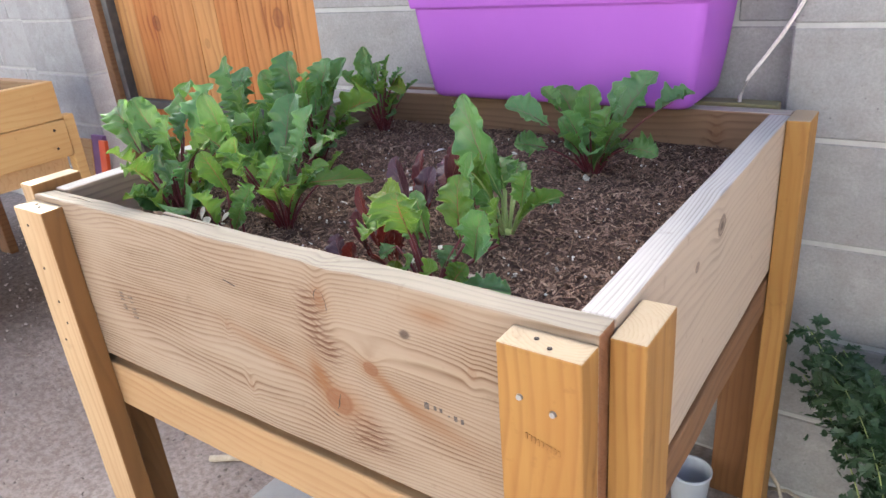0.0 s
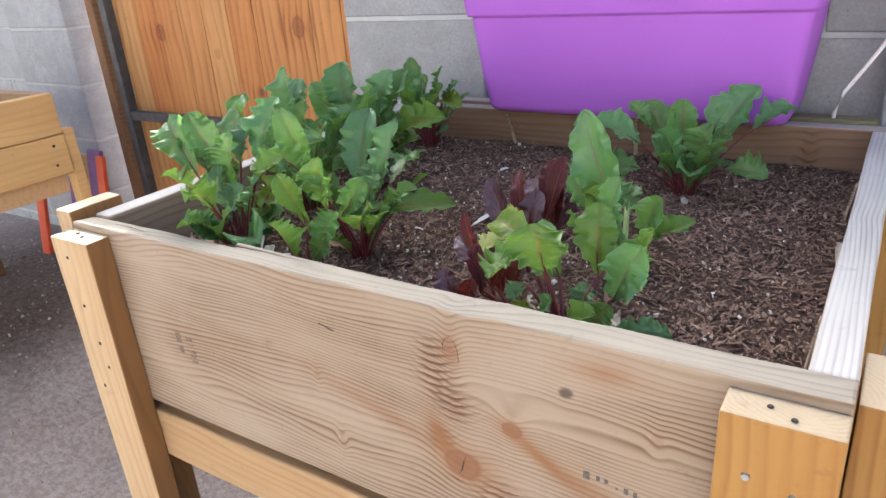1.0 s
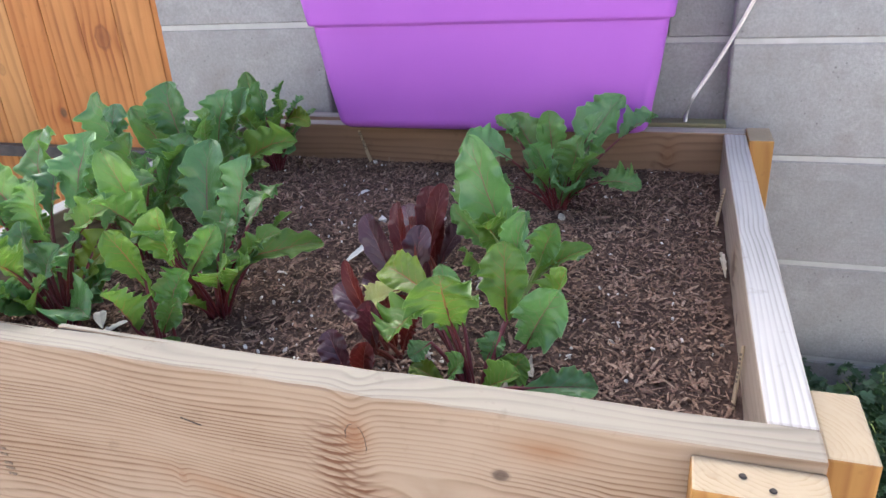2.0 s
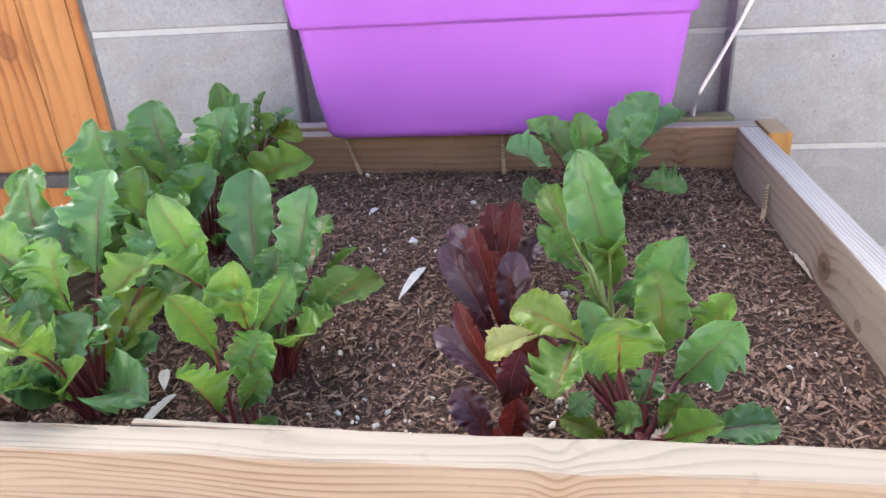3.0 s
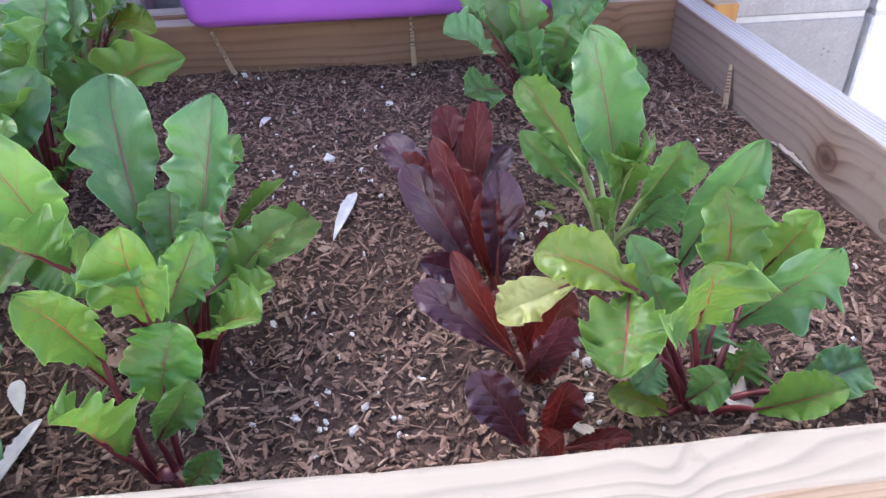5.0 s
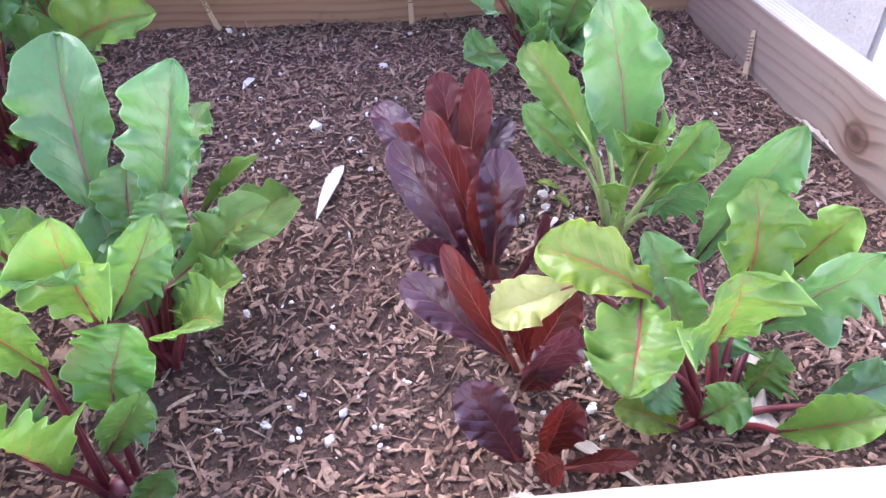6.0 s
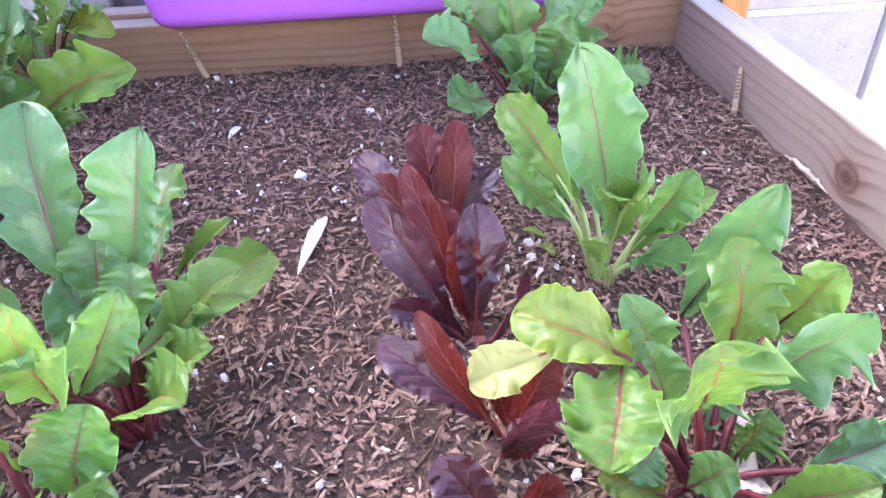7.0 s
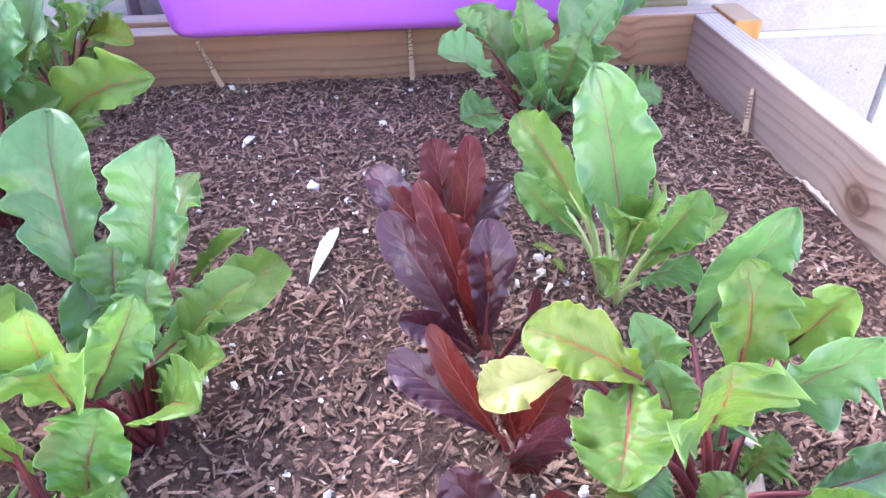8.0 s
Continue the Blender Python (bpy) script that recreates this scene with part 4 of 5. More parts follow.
def plant(name, crowns, leaves, label, category, stem_mat, shape, stem_r, group, base_seed, more=0, broad=1.0):
    """leaves: (crown, tip, width, length, material, face, twist, arch)."""
    c0 = crowns[0]
    fill = random.Random(base_seed + 900)
    leaves = list(leaves)
    for i in range(more):
        az, rr = i * 2.4 + fill.uniform(-0.4, 0.4), fill.uniform(0.035, 0.115 if more >= 8 else 0.095)
        tipz = SOILZ + fill.uniform(0.055, 0.185 if more >= 8 else 0.135)
        tx, ty = min(max(c0[0] + rr * math.cos(az), XL + 0.05), -0.05), min(max(c0[1] + rr * math.sin(az), 0.05), 0.80)
        leaves.append((0, (tx, ty, tipz), fill.uniform(.034, .052), fill.uniform(.055, .085), fill.choice((BEET, BEET_COOL, BEET_LIME)), fill.uniform(.3, .8), fill.uniform(-20, 20), fill.uniform(.3, .9)))
    for i in range(more // 2 + 1 if more else 0):
        # low outer leaves that hide the feet of the stalks
        az, rr = i * 2.1 + fill.uniform(-0.5, 0.5), fill.uniform(0.045, 0.085)
        tx, ty = min(max(c0[0] + rr * math.cos(az), XL + 0.05), -0.05), min(max(c0[1] + rr * math.sin(az), 0.055), 0.80)
        leaves.append((0, (tx, ty, SOILZ + fill.uniform(0.045, 0.095)), fill.uniform(.030, .042), fill.uniform(.050, .070), fill.choice((BEET, BEET_COOL, BEET_LIME)), fill.uniform(.3, .7), fill.uniform(-20, 20), fill.uniform(.5, 1.1)))
    pl = thing(name, (c0[0], c0[1], SOILZ), label, category, group)
    for n, row in enumerate(leaves):
        rng = random.Random(base_seed * 100 + n)
        base = facing = cup = None
        if len(row) == 6:
            # tip, start of the blade, width, material, facing, cupping
            tip, base, width, mat, facing, cup = row
            ci, length, face, twist, arch = 0, 0.1, 0.9, 0, 0.1
        else:
            ci, tip, width, length, mat, face, twist, arch = row
        cx, cy = crowns[ci]
        d = Vector((tip[0] - cx, tip[1] - cy))
        off = d.normalized() * 0.008 if d.length > 0.004 else Vector((0, 0))
        crown = (cx + off.x + rng.uniform(-.003, .003), cy + off.y + rng.uniform(-.003, .003), soil_z(cx, cy) - 0.004)
        twist += rng.uniform(-14, 14) * (0.3 if face >= 0.8 else 1.2)
        keep = 1.0 if face >= 0.8 else rng.uniform(0.6, 1.0)
        length *= 1.04
        width *= (1.0 if shape == "lettuce" else 1.12 if width < 0.038 else 1.0) if base else 0.95
        width *= broad
        if base:
            base = Vector(base).lerp(Vector(crown), 0.12 if shape == "beet" else 0.5)
        bm, path = blade(crown, tip, width, length, arch, face * keep, twist, base_seed * 100 + n, (0.60 if shape == "lettuce" else 1.2 if width > 0.05 else 1.1) * rng.uniform(0.75, 1.15), shape, rng.uniform(0.7, 1.3) * cup if base else rng.uniform(0.15, 0.65), base, facing)
        lf = part("leaf", bm, mat, pl)
        k = len(path)
        rad = [stem_r * (0.92 - 0.35 * i / 7) if i < 8 else stem_r * max(0.12, 0.6 - 0.11 * (i - 7)) for i in range(k)]
        part("stalk", tube(path, rad, 7), stem_mat, lf, "", True)
    for cx, cy in crowns[:]:
        bm = bmesh.new()
        bmesh.ops.create_icosphere(bm, subdivisions=2, radius=0.009 if shape == "beet" else 0.006)
        for v in bm.verts:
            v.co = Vector((v.co.x + cx, v.co.y + cy, v.co.z * 0.7 + soil_z(cx, cy))) + 0.0015 * noise.noise_vector(v.co * 200)
        part("crown", bm, stem_mat, pl, "", True)
    return pl


# which way a leaf faces
F, U, B, L, R = (0, -0.85, 0.5), (0, -0.5, 0.85), (0.1, 0.5, 0.85), (-0.5, -0.6, 0.6), (0.5, -0.6, 0.6)
G, K_, Lm, Y, P, S = BEET, BEET_COOL, BEET_LIME, BEET_YELLOW, BEET_PALE, BEET_SPOT
BEETS = "beet plants in the planter"
plant("beet_plant", [(-0.80, 0.135)], [
    ((-0.787, 0.232, 1.057), (-0.795, 0.196, 0.985), 0.050, K_, F, 0.30),
    ((-0.906, 0.274, 1.048), (-0.860, 0.215, 0.985), 0.048, G, F, 0.30),
    ((-0.876, 0.144, 1.046), (-0.838, 0.160, 0.984), 0.042, G, R, 0.30),
    ((-0.926, 0.138, 1.036), (-0.858, 0.118, 0.982), 0.048, G, U, 0.30),
    ((-0.798, 0.148, 1.022), (-0.810, 0.158, 0.955), 0.046, G, F, 0.30),
    ((-0.853, 0.066, 0.980), (-0.808, 0.094, 0.940), 0.040, Lm, B, 0.60),
    ((-0.735, 0.188, 0.948), (-0.784, 0.154, 0.888), 0.042, Y, F, 0.30),
    ((-0.715, 0.240, 0.999), (-0.780, 0.198, 0.974), 0.037, G, U, 0.50),
    ((-0.726, 0.170, 0.989), (-0.766, 0.156, 0.968), 0.034, Lm, U, 0.60)] + [
    ((-0.760, 0.090, 0.932), (-0.814, 0.108, 0.875), 0.023, Lm, U, 0.30),
    ((-0.773, 0.130, 0.953), (-0.813, 0.132, 0.900), 0.039, K_, F, 0.30),
    ((-0.828, 0.140, 0.976), (-0.815, 0.138, 0.919), 0.040, K_, F, 0.30),
    ((-0.848, 0.090, 0.915), (-0.837, 0.108, 0.883), 0.023, G, U, 0.30),
    ((-0.823, 0.110, 0.921), (-0.822, 0.120, 0.869), 0.031, G, F, 0.30),
    ((-0.834, 0.220, 1.027), (-0.828, 0.186, 0.984), 0.040, K_, F, 0.30),
    ((-0.720, 0.240, 0.940), (-0.752, 0.198, 0.923), 0.040, G, U, 0.30),
    ((-0.847, 0.170, 1.016), (-0.828, 0.156, 0.967), 0.036, G, F, 0.30)],
    "leafy green beet with red stalks and ruffled leaves", "beet plant", BEETSTEM, "beet", 0.0028, BEETS, 1, 10, 1.22)
plant("beet_plant", [(-0.630, 0.205)], [
    ((-0.673, 0.306, 1.030), (-0.662, 0.258, 0.938), 0.058, K_, F, 0.30),
    ((-0.595, 0.268, 1.024), (-0.620, 0.252, 0.938), 0.049, K_, F, 0.30),
    ((-0.685, 0.142, 1.064), (-0.678, 0.166, 0.975), 0.038, G, (0.35, -0.75, 0.55), 0.30),
    ((-0.548, 0.338, 0.889), (-0.606, 0.190, 0.925), 0.042, Lm, (0.15, -0.55, 0.82), 0.30),
    ((-0.561, 0.288, 0.947), (-0.608, 0.305, 0.906), 0.014, Lm, U, 0.60),
    ((-0.624, 0.132, 1.005), (-0.630, 0.142, 0.945), 0.046, Lm, F, 0.35),
    ((-0.604, 0.196, 0.963), (-0.640, 0.174, 0.915), 0.032, G, R, 0.30),
    ((-0.607, 0.229, 0.959), (-0.607, 0.207, 0.933), 0.029, G, F, 0.30),
    ((-0.605, 0.341, 0.966), (-0.600, 0.260, 0.951), 0.031, G, F, 0.30),
    ((-0.685, 0.220, 0.953), (-0.681, 0.210, 0.910), 0.030, Lm, L, 0.30),
    ((-0.635, 0.260, 0.963), (-0.638, 0.240, 0.933), 0.035, G, F, 0.30)],
    "leafy green beet with crimson stalks, its outer leaves drooping", "beet plant", BEETSTEM, "beet", 0.0030, BEETS, 2, 9, 1.06)
plant("beet_plant", [(-0.635, 0.112)], [
    ((-0.672, 0.106, 0.986), (-0.656, 0.128, 0.935), 0.028, Lm, U, 0.50),
    ((-0.680, 0.116, 0.952), (-0.664, 0.142, 0.897), 0.021, Lm, B, 0.50),
    ((-0.615, 0.144, 0.930), (-0.628, 0.124, 0.892), 0.043, S, F, 0.30),
    ((-0.659, 0.071, 0.934), (-0.642, 0.082, 0.891), 0.030, Lm, B, 0.70),
    ((-0.590, 0.085, 0.882), (-0.608, 0.075, 0.863), 0.016, G, F, 0.30),
    ((-0.603, 0.110, 0.914), (-0.633, 0.110, 0.874), 0.022, G, R, 0.30),
    ((-0.650, 0.100, 0.913), (-0.657, 0.095, 0.894), 0.020, G, F, 0.30)],
    "small beet with blotched green leaves and red stalks", "beet plant", BEETSTEM, "beet", 0.0028, BEETS, 3, 0, 1.2)
plant("beet_plant", [(-0.84, 0.50)], [
    (0, (-0.761, 0.534, 1.046), .062, .11, K_, .8, 10, .2), (0, (-0.763, 0.423, 1.035), .056, .11, G, .7, 15, .3),
    (0, (-0.827, 0.571, 1.026), .055, .11, G, .7, 0, .1), (0, (-0.680, 0.519, 0.970), .058, .12, Lm, .3, 25, .8), (0, (-0.93, 0.47, 1.03), .062, .12, G, .6, -15, .3),
    (0, (-0.74, 0.46, 0.98), .055, .10, G, .5, 20, .5), ((-0.882, 0.498, 1.064), (-0.862, 0.490, 0.975), 0.066, K_, F, 0.30), ((-0.775, 0.505, 1.050), (-0.805, 0.500, 0.975), 0.056, K_, F, 0.35)],
    "broad-leaved beet with bluish-green upright leaves", "beet plant", BEETSTEM, "beet", 0.0030, BEETS, 4, 15, 1.1)
plant("beet_plant", [(-0.85, 0.34)], [
    (0, (-0.803, 0.333, 1.001), .045, .08, K_, .6, 0, .3), (0, (-0.730, 0.265, 1.011), .042, .09, G, .5, 20, .4), (0, (-0.915, 0.385, 1.027), .06, .11, K_, .6, -10, .3),
    ((-0.853, 0.326, 1.083), (-0.850, 0.338, 0.990), 0.052, K_, F, 0.35), ((-0.905, 0.405, 1.050), (-0.878, 0.370, 0.975), 0.050, K_, F, 0.30),
    ((-0.795, 0.300, 1.035), (-0.815, 0.315, 0.960), 0.050, G, F, 0.35), ((-0.745, 0.355, 1.020), (-0.790, 0.345, 0.950), 0.048, K_, (0.25, -0.75, 0.6), 0.35),
    (0, (-0.85, 0.36, 0.99), .055, .09, G, .7, 0, .2), (0, (-0.925, 0.30, 0.985), .055, .10, G, .5, -15, .5), (0, (-0.76, 0.33, 0.95), .05, .09, G, .5, 20, .6)],
    "leafy beet crowded between its neighbours", "beet plant", BEETSTEM, "beet", 0.0028, BEETS, 5, 14, 1.15)
plant("beet_plant", [(-0.87, 0.755)], [
    (0, (-0.908, 0.757, 1.030), .055, .10, G, .8, 0, .1), (0, (-0.822, 0.740, 1.018), .045, .09, G, .7, 10, .2), (0, (-0.755, 0.700, 0.950), .042, .085, Y, .3, 20, 1.6),
    (0, (-0.86, 0.72, 1.02), .05, .09, K_, .8, 0, .1), (0, (-0.79, 0.69, 0.985), .05, .09, Lm, .5, 15, .6), (0, (-0.93, 0.70, 0.985), .05, .09, G, .5, -10, .4)],
    "beet with one yellowing leaf, beside the back board", "beet plant", BEETSTEM, "beet", 0.003, BEETS, 6, 9)
plant("beet_plant", [(-0.279, 0.127)], [
    ((-0.246, 0.180, 1.002), (-0.263, 0.232, 0.894), 0.038, K_, U, 0.30),
    ((-0.264, 0.180, 0.975), (-0.256, 0.172, 0.905), 0.046, Lm, (-0.12, -0.85, 0.5), 0.30),
    ((-0.204, 0.171, 0.955), (-0.211, 0.204, 0.892), 0.033, Lm, U, 0.30),
    ((-0.204, 0.138, 0.949), (-0.236, 0.175, 0.873), 0.048, K_, F, 0.30),
    ((-0.304, 0.104, 0.972), (-0.302, 0.118, 0.926), 0.064, Lm, (0.10, -0.85, 0.50), 0.25),
    ((-0.388, 0.172, 0.944), (-0.330, 0.146, 0.937), 0.040, Y, (-0.15, -0.45, 0.88), 0.40),
    ((-0.413, 0.168, 0.897), (-0.374, 0.164, 0.938), 0.028, P, (-0.4, -0.6, 0.7), 0.35),
    ((-0.354, 0.090, 0.909), (-0.340, 0.146, 0.938), 0.050, Lm, (-0.3, -0.40, 0.88), 0.35),
    ((-0.238, 0.144, 0.873), (-0.257, 0.135, 0.842), 0.029, Lm, F, 0.30)] + [
    ((-0.226, 0.070, 0.902), (-0.262, 0.086, 0.872), 0.026, Lm, (-0.2, -0.5, 0.85), 0.70),
    ((-0.165, 0.125, 0.862), (-0.225, 0.110, 0.862), 0.030, K_, U, 0.30),
    ((-0.346, 0.120, 0.862), (-0.310, 0.110, 0.848), 0.020, Y, U, 0.30),
    ((-0.284, 0.098, 0.892), (-0.304, 0.102, 0.871), 0.023, G, U, 0.30),
    ((-0.326, 0.168, 0.951), (-0.302, 0.160, 0.898), 0.026, G, F, 0.30),
    ((-0.319, 0.150, 0.932), (-0.307, 0.140, 0.892), 0.027, G, F, 0.30),
    ((-0.338, 0.100, 0.885), (-0.325, 0.112, 0.905), 0.020, K_, F, 0.30),
    ((-0.267, 0.160, 0.886), (-0.276, 0.150, 0.862), 0.025, K_, F, 0.30)],
    "vigorous beet with lime-green leaves and crimson stalks", "beet plant", BEETSTEM, "beet", 0.0032, BEETS, 7, 0, 1.08)
plant("beet_plant", [(-0.283, 0.325)], [
    ((-0.327, 0.292, 1.045), (-0.286, 0.318, 0.905), 0.058, K_, F, 0.20), ((-0.360, 0.384, 0.980), (-0.326, 0.300, 0.945), 0.038, Lm, (-0.3, -0.65, 0.7), 0.55),
    ((-0.304, 0.262, 0.968), (-0.290, 0.300, 0.900), 0.032, Lm, F, 0.30), ((-0.268, 0.240, 0.935), (-0.272, 0.285, 0.885), 0.036, K_, F, 0.30),
    ((-0.365, 0.338, 0.948), (-0.315, 0.335, 0.900), 0.024, G, L, 0.40), ((-0.235, 0.305, 0.945), (-0.255, 0.325, 0.890), 0.036, G, F, 0.30),
    ((-0.318, 0.232, 0.940), (-0.300, 0.275, 0.890), 0.026, Lm, L, 0.40), ((-0.340, 0.380, 0.960), (-0.300, 0.355, 0.900), 0.030, G, L, 0.30),
    (0, (-0.329, 0.470, 0.885), .034, .05, G, .5, -10, .4)],
    "beet with one tall upright blue-green leaf", "beet plant", GREENSTEM, "beet", 0.003, BEETS, 8, 3)
plant("beet_plant", [(-0.285, 0.635)], [
    (0, (-0.199, 0.700, 1.006), .076, .13, K_, .7, 10, .2), (0, (-0.308, 0.672, 0.985), .054, .08, G, .8, 0, .1), (0, (-0.368, 0.668, 0.980), .059, .085, G, .7, -10, .3),
    (0, (-0.408, 0.548, 0.972), .065, .085, K_, .7, -20, .5), (0, (-0.145, 0.745, 0.965), .053, .07, K_, .6, 15, .4), (0, (-0.386, 0.537, 0.908), .057, .055, G, .6, -10, .4),
    (0, (-0.158, 0.600, 0.893), .050, .06, G, .4, 15, .8), (0, (-0.250, 0.62, 0.96), .059, .08, G, .8, 0, .2), (0, (-0.215, 0.60, 0.945), .059, .085, G, .6, 15, .4), (0, (-0.33, 0.60, 0.94), .065, .08, K_, .8, -5, .3)],
    "beet with rounded blue-green leaves, below a purple tub", "beet plant", BEETSTEM, "beet", 0.0028, BEETS, 9, 9)
R_, V_ = LETTUCE, LETTUCE_DUSK
LETT = "red lettuces in the planter"
plant("red_lettuce", [(-0.412, 0.372)], [
    ((-0.424, 0.421, 0.944), (-0.410, 0.358, 0.899), 0.036, R_, F, 0.20),
    ((-0.395, 0.393, 0.958), (-0.410, 0.331, 0.914), 0.028, R_, F, 0.20),
    ((-0.480, 0.465, 0.897), (-0.432, 0.395, 0.868), 0.036, V_, U, 0.20),
    ((-0.444, 0.460, 0.878), (-0.418, 0.400, 0.854), 0.042, V_, L, 0.30),
    (0, (-0.472, 0.440, 0.885), .034, .07, R_, .6, -10, .3), (0, (-0.362, 0.405, 0.905), .032, .08, V_, .7, 15, .3), (0, (-0.410, 0.400, 0.918), .032, .08, R_, .8, 0, .1)],
    "dark red lettuce with upright glossy leaves", "lettuce", LETTSTEM, "lettuce", 0.0034, LETT, 14, 0)
plant("red_lettuce", [(-0.395, 0.265)], [
    ((-0.442, 0.340, 0.950), (-0.414, 0.272, 0.885), 0.025, R_, F, 0.25),
    ((-0.468, 0.300, 0.946), (-0.428, 0.269, 0.876), 0.035, V_, F, 0.20),
    ((-0.391, 0.294, 0.940), (-0.402, 0.262, 0.880), 0.036, V_, F, 0.20),
    ((-0.367, 0.239, 0.919), (-0.387, 0.242, 0.857), 0.013, V_, R, 0.30),
    (0, (-0.460, 0.262, 0.878), .030, .07, V_, .5, -20, .6), (0, (-0.405, 0.285, 0.925), .028, .08, R_, .8, 0, .1), (0, (-0.420, 0.330, 0.925), .032, .09, R_, .8, 0, .1)],
    "tall dark red lettuce with glossy violet-tinged leaves", "lettuce", LETTSTEM, "lettuce", 0.0036, LETT, 11, 0)
plant("red_lettuce", [(-0.383, 0.172)], [
    ((-0.467, 0.209, 0.897), (-0.422, 0.191, 0.864), 0.030, V_, U, 0.20),
    ((-0.441, 0.185, 0.939), (-0.412, 0.169, 0.887), 0.019, R_, F, 0.30),
    ((-0.365, 0.167, 0.913), (-0.403, 0.153, 0.885), 0.027, R_, F, 0.30),
    ((-0.380, 0.115, 0.933), (-0.408, 0.130, 0.883), 0.028, V_, F, 0.30),
    ((-0.386, 0.130, 0.899), (-0.408, 0.130, 0.873), 0.022, R_, F, 0.30),
    (0, (-0.400, 0.190, 0.905), .028, .07, R_, .7, -10, .2), (0, (-0.365, 0.195, 0.890), .030, .06, R_, .6, 20, .4)],
    "dark red lettuce with short upright leaves", "lettuce", LETTSTEM, "lettuce", 0.003, LETT, 12, 0)
plant("red_lettuce", [(-0.392, 0.105)], [
    ((-0.436, 0.122, 0.890), (-0.412, 0.098, 0.852), 0.033, V_, F, 0.20),
    ((-0.392, 0.068, 0.888), (-0.402, 0.085, 0.856), 0.020, R_, U, 0.30),
    ((-0.345, 0.080, 0.866), (-0.378, 0.090, 0.852), 0.014, R_, U, 0.30),
    ((-0.382, 0.100, 0.896), (-0.395, 0.100, 0.860), 0.027, R_, F, 0.30)],
    "small dark red lettuce seedling with violet leaves", "lettuce", LETTSTEM, "lettuce", 0.0026, LETT, 13, 0)


# ---- dry leaves on the mulch ----
def dry_leaf(a, b, width, mat, label, seed, bend=0.15, group="", rf=0.35):
    a3, b3 = Vector((*a, soil_z(*a) + 0.006)), Vector((*b, soil_z(*b) + 0.007))
    bm, _ = blade(a3, b3, width, (b3 - a3).length * 0.95, bend, 0.1, 0, seed, rf, "willow", 0.25)
    ob = tagged(obj("dry_leaf", bm, mat), label, "dry leaf", group)
    sol = ob.modifiers.new("thick", "SOLIDIFY")
    sol.thickness = 0.0006
    return ob


W1 = "pale grey dry willow-like leaf lying on mulch"
for i, (a, b, w, m, lb) in enumerate([
        ((-0.338, 0.40), (-0.318, 0.385), .010, BEET_YELLOW, "small yellow fallen leaf on mulch"), ((-0.325, 0.375), (-0.318, 0.352), .009, BEET_YELLOW, "small yellow fallen leaf on mulch"),
        ((-0.513, 0.446), (-0.536, 0.358), .013, PALE_LEAF, W1), ((-0.626, 0.665), (-0.636, 0.632), .010, PALE_LEAF, W1),
        ((-0.728, 0.168), (-0.742, 0.095), .011, PALE_LEAF, W1), ((-0.79, 0.178), (-0.752, 0.140), .016, PALE_LEAF, W1), ((-0.762, 0.205), (-0.745, 0.168), .012, PALE_LEAF, W1),
        ((-0.84, 0.21), (-0.79, 0.16), .010, PALE_LEAF, W1), ((-0.71, 0.212), (-0.66, 0.212), .018, DRY_LEAF, "curled tan dead leaf lying on mulch"),
        ((-0.925, 0.116), (-0.850, 0.160), .032, DRY_LEAF, "crumpled brown dead leaf against the front board"), ((-0.93, 0.085), (-0.895, 0.075), .02, STRAW, "crumpled whitish dead leaf against the front board"),
        ((-0.388, 0.128), (-0.340, 0.080), .008, STRAW, "long pale dead leaf under lettuce"), ((-0.045, 0.50), (-0.042, 0.415), .007, STRAW, "pale bark sliver along the side board"),
        ((-0.254, 0.184), (-0.232, 0.160), .020, STRAW, "crumpled pale dead leaf under a beet"), ((-0.40, 0.08), (-0.425, 0.068), .010, STRAW, "pale dead leaf under lettuce"),
        ((-0.268, 0.130), (-0.246, 0.110), .020, STRAW, "pale dead leaf under a beet")]):
    dry_leaf(a, b, w, m, lb, 500 + i, 0.2, "dry leaves on the mulch", 0.35 if m == PALE_LEAF else 1.6)


# ---- plant markers ----
def marker(foot, head, face, text, label, bars=0, hold=0.0):
    """A flat wooden stick; the writing runs up it."""
    a, b = Vector(foot), Vector(head)
    up = (b - a).normalized()
    n = (Vector(face) - up * Vector(face).dot(up)).normalized()
    s = up.cross(n)
    m = Matrix((s, up, n)).transposed().to_4x4()
    m.translation = a
    ln = (b - a).length
    bm = box(-0.0043, 0.0043, -0.02, ln, -0.0009, 0.0009, 0.0006, 1)
    for v in bm.verts:
        if v.co.y > ln - 0.002:
            v.co.x *= 0.6
    bmesh.ops.transform(bm, matrix=m, verts=bm.verts)
    ob = tagged(obj("plant_marker", bm, STICK), label, "plant marker", "plant markers")
    if text:
        cu = bpy.data.curves.new("lettering", "FONT")
        cu.body, cu.size, cu.extrude, cu.align_y = text, 0.0098, 0.0001, "CENTER"
        cu.materials.append(INK)
        t = new("lettering", cu)
        t.matrix_world = m @ pose(0, 0.022, 0.0011, 0, 0, 90)
        me = bpy.data.meshes.new_from_object(t)
        me.transform(t.matrix_world)
        bpy.data.objects.remove(t)
        me.materials.clear()
        me.materials.append(INK)
        under(new("lettering", me), ob)
    for i in range(bars):
        bm = box(-0.0028, 0.0028, ln - 0.010 - 0.0042 * i, ln - 0.0075 - 0.0042 * i, 0.0009, 0.0012, 0)
        bmesh.ops.transform(bm, matrix=m, verts=bm.verts)
        part("lettering", bm, INK_FADED, ob, "faded bars of unreadable writing")
    return ob


